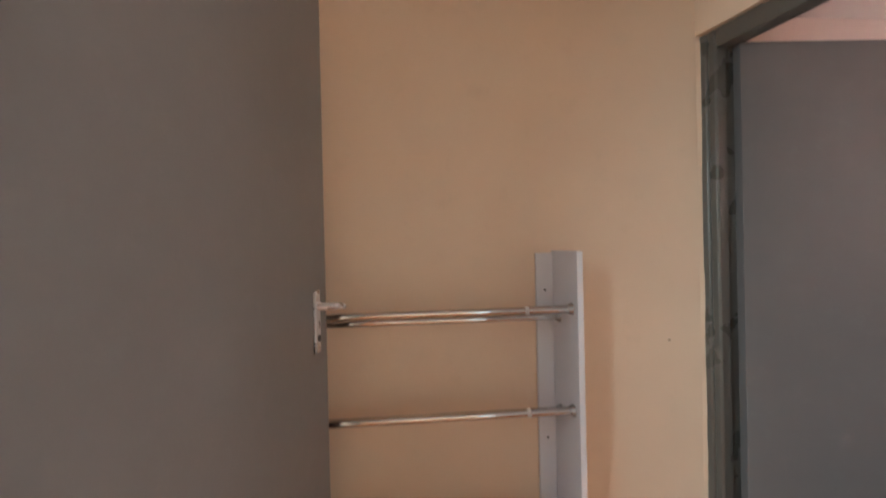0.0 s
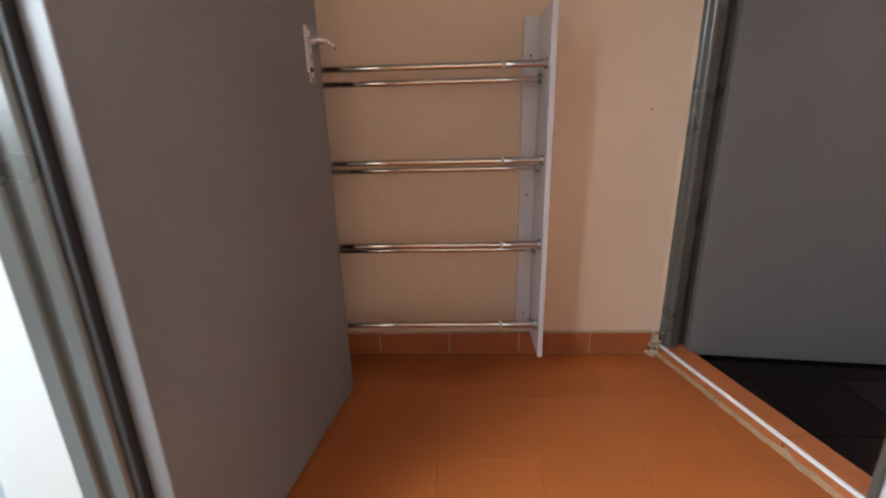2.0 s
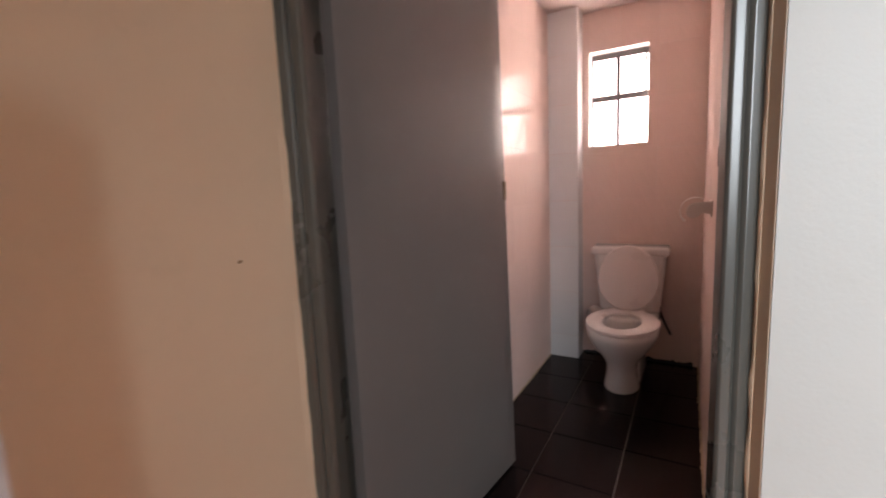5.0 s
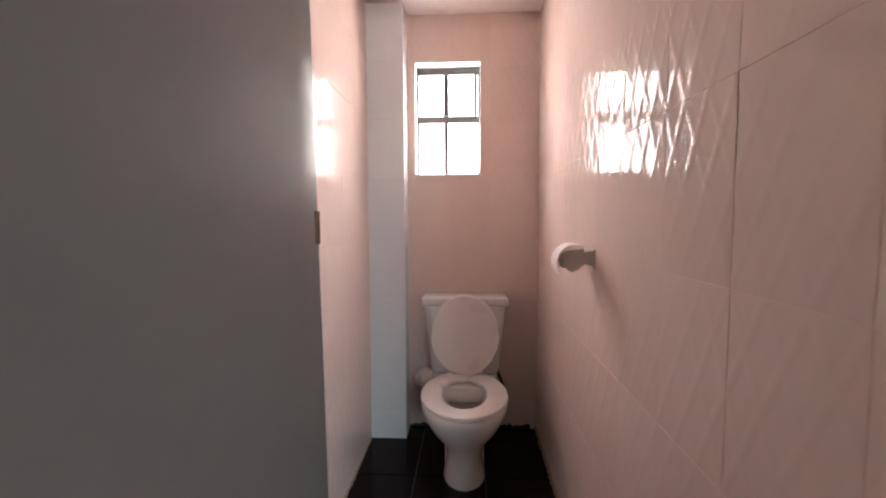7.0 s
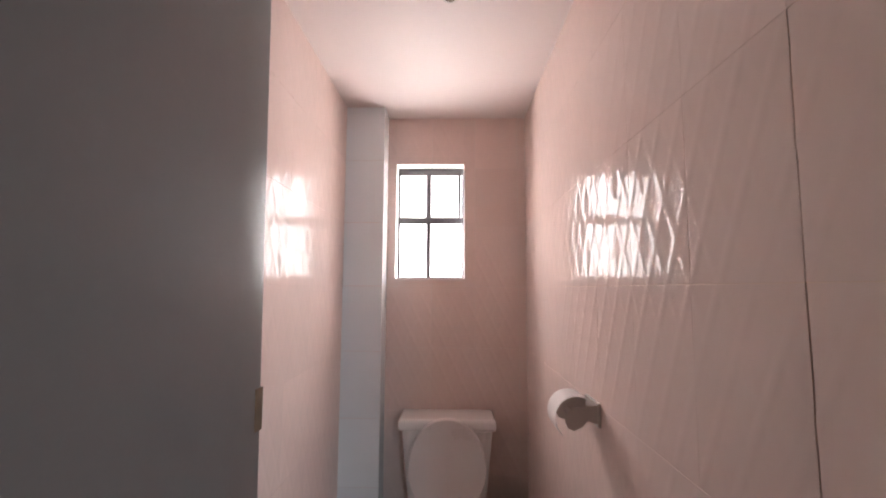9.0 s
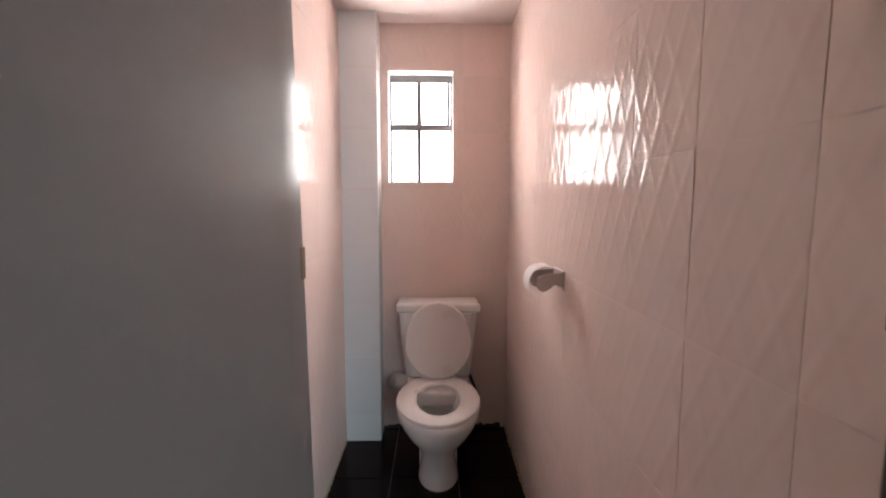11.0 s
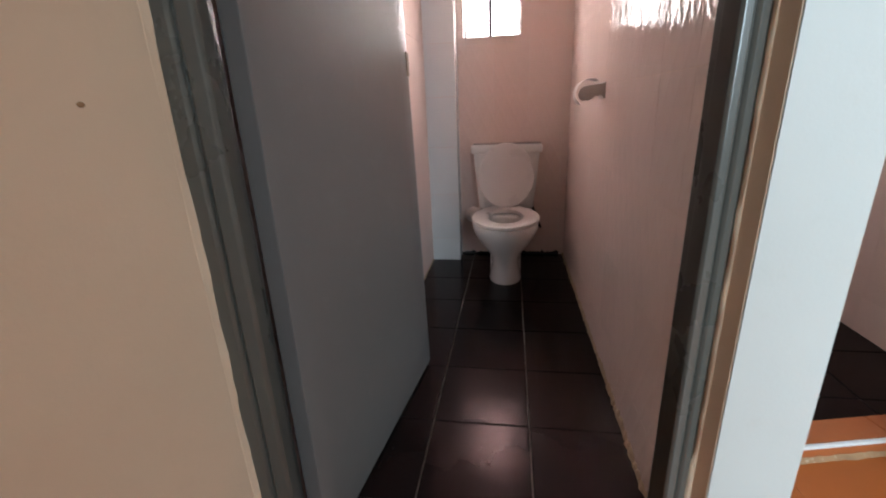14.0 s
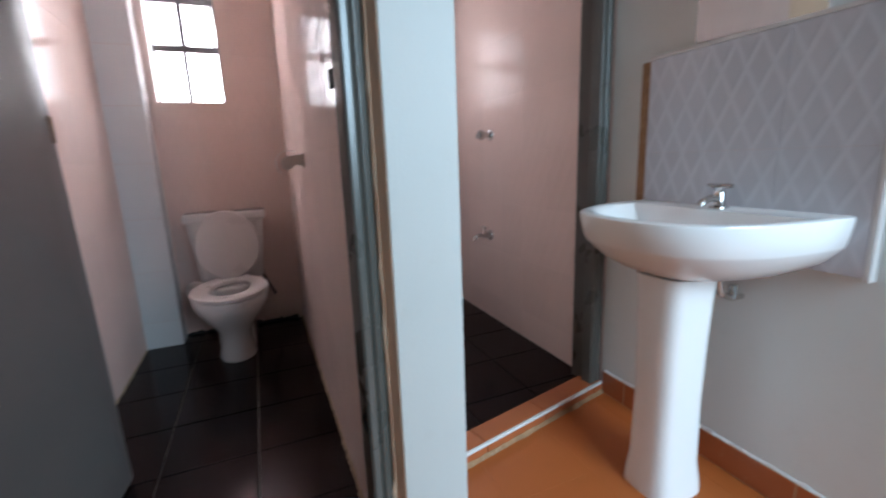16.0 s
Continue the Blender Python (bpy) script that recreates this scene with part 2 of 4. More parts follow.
def tube_into(bm, path, radius, sides=14, caps=True):
    """A round tube along a path; radius may be a number or one number a point."""
    path = [Vector(p) for p in path]
    radii = radius if isinstance(radius, (list, tuple)) else [radius] * len(path)
    rings, side = [], None
    for i, p in enumerate(path):
        d = (path[min(i + 1, len(path) - 1)] - path[max(i - 1, 0)]).normalized()
        if side is None:
            side = d.orthogonal().normalized()
        side = (side - d * side.dot(d)).normalized()
        up = d.cross(side)
        rings.append([bm.verts.new(p + (side * math.cos(a) + up * math.sin(a)) * radii[i]) for a in (2 * math.pi * k / sides for k in range(sides))])
    for r, q in zip(rings, rings[1:]):
        for k in range(sides):
            bm.faces.new((r[k], r[(k + 1) % sides], q[(k + 1) % sides], q[k]))
    if caps:
        bm.faces.new(rings[0][::-1])
        bm.faces.new(rings[-1])


def loft_into(bm, rings, closed_ends=(True, True)):
    """Skin over rings of equal length."""
    vs = [[bm.verts.new(p) for p in r] for r in rings]
    k = len(vs[0])
    for r, q in zip(vs, vs[1:]):
        for i in range(k):
            bm.faces.new((r[i], r[(i + 1) % k], q[(i + 1) % k], q[i]))
    if closed_ends[0]:
        bm.faces.new(vs[0][::-1])
    if closed_ends[1]:
        bm.faces.new(vs[-1])


def finish(bm, bevel=0.0, segments=2, smooth=False):
    bmesh.ops.recalc_face_normals(bm, faces=bm.faces)
    if bevel:
        edges = [e for e in bm.edges if len(e.link_faces) == 2 and e.calc_face_angle() > 0.5]
        bmesh.ops.bevel(bm, geom=edges, offset=bevel, segments=segments, profile=0.6, affect="EDGES", clamp_overlap=True)
    if smooth:
        for f in bm.faces:
            f.smooth = True
        for e in bm.edges:
            if len(e.link_faces) == 2 and e.calc_face_angle() > 0.7:
                e.smooth = False
    return bm


def mesh_of(name, bm, mat):
    me = bpy.data.meshes.new(name)
    bm.to_mesh(me)
    bm.free()
    me.materials.append(mat)
    return me


def part(name, bm, mat, parent=None, label=""):
    ob = new(name, mesh_of(name, bm, mat))
    if parent:
        ob.parent = parent
    if label:
        ob["label"] = label
    return ob


def thing(name, label, category, m=None, group=""):
    ob = new(name)
    ob.empty_display_size = 0.1
    if m:
        ob.matrix_world = m
    return tagged(ob, label, category, group)


def structure(name, bm, mat, label, category, bevel=0.0):
    return tagged(part(name, finish(bm, bevel), mat), label, category, kind="structure")


def clip_poly(poly, p, n):
    """Keeps the part of a plan polygon where (q - p) . n >= 0."""
    out = []
    for a, b in zip(poly, poly[1:] + poly[:1]):
        da = (a[0] - p[0]) * n[0] + (a[1] - p[1]) * n[1]
        db = (b[0] - p[0]) * n[0] + (b[1] - p[1]) * n[1]
        if da >= 0:
            out.append(a)
        if (da >= 0) != (db >= 0):
            k = da / (da - db)
            out.append((a[0] + (b[0] - a[0]) * k, a[1] + (b[1] - a[1]) * k))
    return out


# ---------------------------------------------------------------- structure: floors
bm = bmesh.new()
box_into(bm, (LEFT_X - 0.25, -2.07, -0.12), (2.42, 0.17, -0.006))
box_into(bm, (LEFT_X - 0.25, -2.80, -0.12), (-0.30, -2.07, -0.006))
floor = structure("floor", bm, ORANGE_GROUT, "orange tiled lobby floor with faint joints", "floor")

bm = bmesh.new()
fr = [front(0, 0.06), front(0.88, 0.06)]
prism_into(bm, [(fr[0].x, 0.02), (BACK_X, 0.02), (BACK_X, -0.83), (fr[1].x, -0.83)], -0.005, FLOOR_Z - 0.003)
floor_toilet = structure("floor_toilet", bm, BLACK_GROUT, "black tiled toilet floor with pale joints", "floor")
bm = bmesh.new()
fr = [front(1.04, 0.30), front(2.03, 0.30)]
prism_into(bm, [(fr[0].x, -1.02), (BACK_X, -1.02), (BACK_X, BASIN_Y), (fr[1].x, BASIN_Y)], -0.005, FLOOR_Z - 0.003)
floor_shower = structure("floor_shower", bm, BLACK_GROUT, "black tiled shower floor behind a kerb", "floor")

bm = bmesh.new()
box_into(bm, (-60, -60, -0.25), (60, 60, -0.13))
structure("ground", bm, CONCRETE, "grey concrete ground outside the entrance", "ground")
bm = bmesh.new()
box_into(bm, (-4.6, -6, -0.129), (LEFT_X - 0.25, 4, -0.04))
structure("pavement", bm, CONCRETE, "worn concrete paving at the entrance", "pavement")


# ---------------------------------------------------------------- structure: walls
def wall(name, boxes, mat, label, prisms=()):
    b = bmesh.new()
    for lo, hi in boxes:
        box_into(b, lo, hi)
    for pts, z0, z1 in prisms:
        prism_into(b, pts, z0, z1)
    return structure(name, b, mat, label, "wall")


wall_end = wall("wall_end", [((LEFT_X - 0.25, 0.0, -0.1), (0.026, 0.16, LOBBY_Z + 0.1))], CREAM, "cream painted end wall of the lobby")
wall_left = wall("wall_left", [((LEFT_X - 0.25, -1.090, -0.1), (LEFT_X, 0.0, LOBBY_Z + 0.1)),
                               ((LEFT_X - 0.25, -2.80, 2.13), (LEFT_X, -1.090, LOBBY_Z + 0.1)),
                               ((LEFT_X - 0.25, -2.80, -0.1), (LEFT_X, -2.60, 2.13))], CREAM, "cream painted wall with the entrance opening")
wall_basin = wall("wall_basin", [((-0.45, BASIN_Y - 0.15, -0.1), (0.68, BASIN_Y, LOBBY_Z + 0.1)), ((-0.45, -2.80, -0.1), (-0.30, BASIN_Y - 0.15, LOBBY_Z + 0.1))],
                  WHITE, "off-white painted wall behind the wash basin")
wall_south = wall("wall_south", [((LEFT_X, -2.80, -0.1), (-0.45, -2.65, LOBBY_Z + 0.1))], CREAM, "cream painted wall behind the entrance")
wall_shower_side = wall("wall_shower_side", [((0.68, BASIN_Y - 0.15, -0.1), (BACK_X + 0.16, BASIN_Y - 0.0008, LOBBY_Z))], GROUT, "shower side wall under glazed tiles")
wall_toilet_left = wall("wall_toilet_left", [((0.028, TOILET_L + 0.0008, -0.1), (BACK_X + 0.16, 0.17, LOBBY_Z))], GROUT, "toilet side wall under glazed tiles")
y0, y1, z0, z1 = WIN
s0, s1, _, _ = SHOWER_WIN
bx = (BACK_X + 0.0008, BACK_X + 0.16)
wall_back = wall("wall_back", [((bx[0], BASIN_Y - 0.012, -0.1), (bx[1], TOILET_L + 0.012, z0)),
                               ((bx[0], BASIN_Y - 0.012, z1), (bx[1], TOILET_L + 0.012, LOBBY_Z)),
                               ((bx[0], y0, z0), (bx[1], TOILET_L + 0.012, z1)), ((bx[0], s0, z0), (bx[1], y1, z1)),
                               ((bx[0], BASIN_Y - 0.012, z0), (bx[1], s1, z1))], WHITE, "back wall with two small window openings")
# partition between toilet and shower, ending in a stub towards the lobby
pa, pb = front(0.8735, -0.045), front(1.016, -0.070)
wall_partition = wall("wall_partition", [], CREAM, "partition between toilet and shower with a cream painted reveal",
                      [([(pa.x, pa.y), tuple(front(0.8715, -0.008)[:2]), tuple(front(0.872, 0.096)[:2]), tuple(front(0.885, 0.11)[:2]), (0.36, TOILET_R - 0.0008), (BACK_X + 0.012, TOILET_R - 0.0008), (BACK_X + 0.012, -1.0312),
                         (0.40, -1.0312), (pb.x, pb.y)], -0.1, LOBBY_Z)])
# White end skin; its grey stands for weaker daylight than the lamp gives.
bm = bmesh.new()
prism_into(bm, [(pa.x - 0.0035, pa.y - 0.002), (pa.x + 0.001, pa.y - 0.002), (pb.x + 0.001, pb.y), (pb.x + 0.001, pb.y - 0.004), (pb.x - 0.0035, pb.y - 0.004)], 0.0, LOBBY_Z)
structure("wall_partition_end", bm, PALE, "white painted end face of the partition, greyed against strong daylight", "wall")
# lintels over the two doors
a0, a1, a2, a3 = front(0.0, 0.0), front(0.885, 0.0), front(0.885, 0.12), front(0.0, 0.12)
wall_lintel = wall("wall_lintel", [], CREAM, "cream painted wall over the toilet door", [([(p.x, p.y) for p in (a0, a1, a2, a3)], 2.075, LOBBY_Z + 0.1)])
a0, a1, a2, a3 = front(1.04, 0.235), front(2.03, 0.235), front(2.03, 0.36), front(1.04, 0.36)
wall_lintel_shower = wall("wall_lintel_shower", [], CREAM, "cream painted wall over the shower door", [([(p.x, p.y) for p in (a0, a1, a2, a3)], 2.075, LOBBY_Z + 0.1)])
# boxed pipe in the toilet's corner
bm = bmesh.new()
box_into(bm, (2.0895, -0.1585, 0.0), (BACK_X + 0.012, TOILET_L + 0.012, CEIL_Z))
pillar = structure("wall_pillar", bm, GROUT, "boxed pipe column in the corner of the toilet", "column")

bm = bmesh.new()
prism_into(bm, [(LEFT_X - 0.25, -2.80), (-0.30, -2.80), (-0.30, -2.07), (front(2.03, 0.3).x, -2.07), (front(1.0, 0.3).x, -1.0), (front(0.9, 0.06).x, -0.86), (0.03, 0.16), (LEFT_X - 0.25, 0.16)], LOBBY_Z, LOBBY_Z + 0.12)
structure("ceiling", bm, CEILING, "plain white painted lobby ceiling", "ceiling")
bm = bmesh.new()
prism_into(bm, [(0.10, 0.03), (BACK_X + 0.01, 0.03), (BACK_X + 0.01, -0.84), (0.26, -0.84)], CEIL_Z, CEIL_Z + 0.1)
structure("ceiling_toilet", bm, CEILING, "low plastered toilet ceiling", "ceiling")
bm = bmesh.new()
prism_into(bm, [(0.56, -1.02), (BACK_X + 0.01, -1.02), (BACK_X + 0.01, BASIN_Y - 0.01), (0.78, BASIN_Y - 0.01)], CEIL_Z, CEIL_Z + 0.1)
structure("ceiling_shower", bm, CEILING, "low plastered shower ceiling", "ceiling")


# ---------------------------------------------------------------- door frames and leaves
def jamb_profile(side):
    """Pressed steel jamb: a lip towards the lobby, a rebate for the leaf behind it."""
    pts = [(0.0, 0.016), (0.006, 0.011), (0.026, 0.010), (0.031, 0.015), (0.033, 0.019), (0.036, 0.014), (0.041, 0.009), (0.060, 0.011), (0.066, 0.018), (0.066, 0.056), (0.060, 0.060), (0.046, 0.060), (0.046, 0.124), (0.0, 0.124)]
    return [(side * a, b) for a, b in pts]


def narrow_jamb_profile():
    """The latch-side jamb: a narrower lip that stands further out, a shallow rebate behind it."""
    pts = [(0.0, 0.016), (0.005, 0.011), (0.018, 0.010), (0.022, 0.014), (0.024, 0.018), (0.026, 0.014), (0.030, 0.010), (0.043, 0.011), (0.047, 0.017), (0.047, 0.054), (0.042, 0.058), (0.021, 0.058), (0.021, 0.108), (0.0, 0.108)]
    return [(-a, b) for a, b in pts]


def door_frame(name, label, s_left, s_right, n, n_right, head, wide=1.0):
    root = thing(name, label, "door frame")
    for s, side, deep in ((s_left, 1, n), (s_right, -1, n_right)):
        b = bmesh.new()
        prism_into(b, [tuple((ALONG * (s + a) + INTO * (deep + c))[:2]) for a, c in (narrow_jamb_profile() if side < 0 and wide < 1 else jamb_profile(side))], 0.045, head)
        part("jamb", finish(b, 0.002, 2), STEEL, root)
    b = bmesh.new()
    for (na, nb, za, zb) in ((0.012, 0.058, head - 0.062, head), (0.058, 0.104, head - 0.048, head)):
        q = [front(s_left + 0.066, n + na), front(s_right - 0.066 * wide, n_right + na), front(s_right - 0.066 * wide, n_right + nb), front(s_left + 0.066, n + nb)]
        prism_into(b, [(p.x, p.y) for p in q], za, zb)
    part("head", finish(b, 0.002, 2), STEEL, root)
    return root


toilet_frame = door_frame("toilet_door_frame", "grey painted pressed-steel toilet door frame, smudged", 0.0, 0.869, 0.004, -0.014, 2.072, 0.71)
shower_frame = door_frame("shower_door_frame", "grey painted pressed-steel shower door frame", 1.042, 2.012, 0.238, 0.238, 2.072)
b = bmesh.new()
m = Matrix.Translation(front(0.8395, 0.084, 1.165)) @ pose(0, 0, 0, 0, 0, 12.5)
box_into(b, (-0.004, -0.001, -0.018), (0.011, 0.004, 0.018), m)
part("strike_plate", finish(b, 0.0015), DARK, toilet_frame, "dark steel strike plate")


def plaster_bead(name, label, s, side, n0, n1, seed):
    """An uneven lip of wall paint and plaster that laps over the outer edge of a jamb."""
    rng = random.Random(seed)
    rings, w = [], 0.004
    for k in range(71):
        z = 0.06 + k * 0.0285
        w = min(0.0085, max(0.001, w + rng.gauss(0, 0.0017)))
        tip = n1 - 0.0015 + rng.gauss(0, 0.0004)
        rings.append([front(s - side * 0.0015, n0, z), front(s - side * 0.0015, n1, z), front(s + side * w, n1, z), front(s + side * w * 0.7, tip - 0.003, z), front(s + side * w * 0.2, n0, z)])
    b = bmesh.new()
    loft_into(b, rings)
    return structure(name, b, CREAM, label, "trim")


plaster_bead("trim_plaster_left", "uneven cream plaster edge lapping over the steel jamb", 0.0, 1, 0.002, 0.0152, 4)
plaster_bead("trim_plaster_right", "uneven cream plaster edge beside the steel jamb", 0.8695, -1, -0.010, -0.0028, 9)


def door_leaf(name, label, hinge, angle, width, z0, z1, thick, closed_side=1, warp=0.0):
    """A flush painted leaf that stands open; its local x runs from hinge to free edge."""
    root = thing(name, label, "door", pose(hinge[0], hinge[1], 0, 0, 0, angle))
    b = bmesh.new()
    box_into(b, (0, -thick / 2, z0), (width, thick / 2, z1))
    if warp:
        bmesh.ops.subdivide_edges(b, edges=b.edges[:], cuts=9, use_grid_fill=True)
    for v in b.verts:
        v.co.y += warp * (v.co.x / width) * (v.co.z - z0)
    part("leaf", finish(b, 0.0035, 2, bool(warp)), DOOR, root)
    for z in (z0 + 0.22, (z0 + z1) / 2, z1 - 0.22) if closed_side else ():
        b = bmesh.new()
        tube_into(b, [(-0.004, closed_side * thick * 0.55, z - 0.05), (-0.004, closed_side * thick * 0.55, z + 0.05)], 0.007, 10)
        part("hinge", finish(b, smooth=True), STEEL, root)
    return root


toilet_door = door_leaf("toilet_door", "grey painted flush toilet door standing open inwards", (0.106, -0.060), -6.7, 0.790, 0.035, 2.022, 0.040, 0, 0.016)
b = bmesh.new()
box_into(b, (0.772, -0.0052, 1.085), (0.7925, 0.029, 1.155))
box_into(b, (0.792, 0.010, 1.11), (0.800, 0.024, 1.135))
part("latch", finish(b, 0.001), BRASS, toilet_door, "worn brass mortice latch")

entrance_door = door_leaf("entrance_door", "grey painted flush entrance door folded back against the wall", (-1.380, -1.085), 82.2, 0.812, 0.012, 2.03, 0.046, 0)
b = bmesh.new()
box_into(b, (0.712, -0.030, 1.103), (0.745, -0.023, 1.255))
plate = part("handle_plate", finish(b, 0.004, 3), HANDLE_METAL, entrance_door, "satin metal handle plate")
b = bmesh.new()
tube_into(b, [(0.728, -0.028, 1.215), (0.728, -0.062, 1.215), (0.738, -0.072, 1.214), (0.765, -0.074, 1.211), (0.805, -0.072, 1.204)], [0.010, 0.009, 0.009, 0.008, 0.007], 12)
part("lever", finish(b, smooth=True), HANDLE_METAL, plate)
b = bmesh.new()
tube_into(b, [(0.728, -0.0285, 1.138), (0.728, -0.033, 1.138)], 0.008, 12)
part("keyhole", finish(b), DARK, plate)
b = bmesh.new()
box_into(b, (0.812, -0.011, 0.28), (0.8165, 0.011, 0.34))
part("edge_bolt", finish(b, 0.001), HANDLE_METAL, entrance_door)

# entrance frame in the left wall, beside the hinge side of the leaf
entrance_frame = thing("entrance_door_frame", "grey painted steel entrance door frame in daylight", "door frame")
b = bmesh.new()
prism_into(b, [(-1.514, -1.0905), (-1.514, -1.104), (-1.510, -1.108), (-1.478, -1.108), (-1.474, -1.104), (-1.472, -1.096), (-1.452, -1.096), (-1.450, -1.104), (-1.446, -1.108), (-1.423, -1.108),
               (-1.418, -1.103), (-1.418, -1.0905)], 0.0, 2.12)
part("jamb", finish(b, 0.002), STEEL, entrance_frame)
b = bmesh.new()
box_into(b, (-1.514, -2.599, 0.0), (-1.418, -2.55, 2.12))
part("jamb", finish(b, 0.002), STEEL, entrance_frame)
b = bmesh.new()
box_into(b, (-1.514, -2.549, 2.07), (-1.418, -1.1085, 2.128))
part("head", finish(b, 0.002), STEEL, entrance_frame)
# The reveal takes the same greyed white, daylight toned down in the colour.
b = bmesh.new()
box_into(b, (LEFT_X - 0.252, -1.0955, 0.0), (-1.515, -1.0905, 2.12))
part("reveal", b, PALE, entrance_frame, "white painted plaster reveal")
# Black strip set in as the shade of the gap beside the hinges.
b = bmesh.new()
box_into(b, (-1.4175, -1.099, 0.012), (-1.4050, -1.060, 2.06))
part("gap_shade", finish(b, 0.002), DARK, entrance_frame, "black strip painted as the shade of the hinge gap")


# ---------------------------------------------------------------- windows
def window(name, y_a, y_b, za, zb):
    """Steel casement: outer frame, transom, two mullions and four panes; y_a is the larger y."""
    root = thing(name, "small dark steel window with four bright panes", "window")
    root["kind"] = "structure"
    x0, x1 = BACK_X + 0.085, BACK_X + 0.105
    ym = y_a - (y_a - y_b) * 0.465
    zm = za + (zb - za) * 0.525
    t = 0.011

    def bar(nm, lo, hi, parent=root):
        b = bmesh.new()
        box_into(b, lo, hi)
        return part(nm, finish(b, 0.002, 1), WINDOW_STEEL, parent)

    bar("window_frame", (x0, y_b, za), (x1, y_b + t, zb))
    bar("window_frame", (x0, y_a - t, za), (x1, y_a, zb))
    bar("window_frame", (x0, y_b + t, za), (x1, y_a - t, za + t))
    bar("window_frame", (x0, y_b + t, zb - 0.034), (x1, y_a - t, zb))
    bar("transom", (x0 - 0.004, y_b + t, zm - 0.017), (x1, y_a - t, zm + 0.017))
    bar("mullion", (x0 - 0.002, ym - 0.011, za + t), (x1, ym + 0.011, zm - 0.017))
    bar("mullion", (x0 - 0.002, ym - 0.013, zm + 0.017), (x1, ym + 0.013, zb - 0.034))
    sash = bar("sash_stile", (x0 - 0.012, y_b + 0.014, zm + 0.004), (x0 - 0.001, y_b + 0.030, zb - 0.036))
    bar("stay", (x0 - 0.022, ym - 0.05, zm + 0.017), (x0 - 0.012, ym + 0.02, zm + 0.025), sash)
    for lo, hi in (((y_b + t, za + t), (ym - 0.011, zm - 0.017)), ((ym + 0.011, za + t), (y_a - t, zm - 0.017)),
                   ((y_b + t, zm + 0.017), (ym - 0.013, zb - 0.034)), ((ym + 0.013, zm + 0.017), (y_a - t, zb - 0.034))):
        b = bmesh.new()
        box_into(b, (x0 + 0.009, lo[0], lo[1]), (x0 + 0.012, hi[0], hi[1]))
        p = part("pane", b, GLASS, root)
        p.visible_shadow = False
    b = bmesh.new()
    box_into(b, (BACK_X - 0.004, y_b - 0.006, za - 0.008), (x0, y_a + 0.006, za + 0.002))
    part("window_sill", finish(b, 0.002), CEILING, root, "white plastered sill")
    return root


window("window_1", *WIN)
window("window_2", *SHOWER_WIN)


# ---------------------------------------------------------------- shoe rack on the end wall
rack = thing("shoe_rack", "white board shoe rack with chrome tube rails on the end wall", "shoe rack")
for x in (-0.531, -1.405):
    b = bmesh.new()
    box_into(b, (x - 0.009, -0.222, 0.108), (x + 0.009, -0.002, 1.332))
    part("side_panel", finish(b, 0.0015), BOARD, rack)
for x0, x1 in ((-0.598, -0.5405),):
    b = bmesh.new()
    box_into(b, (x0, -0.017, 0.115), (x1, -0.002, 1.325))
    bat = part("batten", finish(b, 0.0015), BOARD, rack)
    for z in (1.20, 0.70, 0.20):
        b = bmesh.new()
        tube_into(b, [((x0 + x1) / 2, -0.0165, z), ((x0 + x1) / 2, -0.0195, z)], 0.004, 8)
        part("screw", b, DARK, bat)
for zf, zb in ((1.157, 1.118), (0.850, 0.812), (0.548, 0.498), (0.226, 0.176)):
    for y, z, cut in ((-0.178, zf, -0.675), (-0.072, zb, None)):
        b = bmesh.new()
        tube_into(b, [(-1.395, y, z), (-0.541, y, z)], 0.0105, 16)
        if cut:
            tube_into(b, [(cut, y, z), (-0.541, y, z)], 0.0122, 16)
        rail = part("rail", finish(b, smooth=True), CHROME, rack)
        if cut:
            b = bmesh.new()
            tube_into(b, [(cut - 0.010, y, z), (cut, y, z)], 0.0124, 16)
            part("sleeve", finish(b, smooth=True), TRIM, rail)
        for x, d in ((-0.5405, -1), (-1.3955, 1)):
            b = bmesh.new()
            tube_into(b, [(x, y, z), (x + d * 0.004, y, z), (x + d * 0.014, y, z)], [0.019, 0.018, 0.0130], 16)
            part("flange", finish(b, smooth=True), FLANGE, rail)


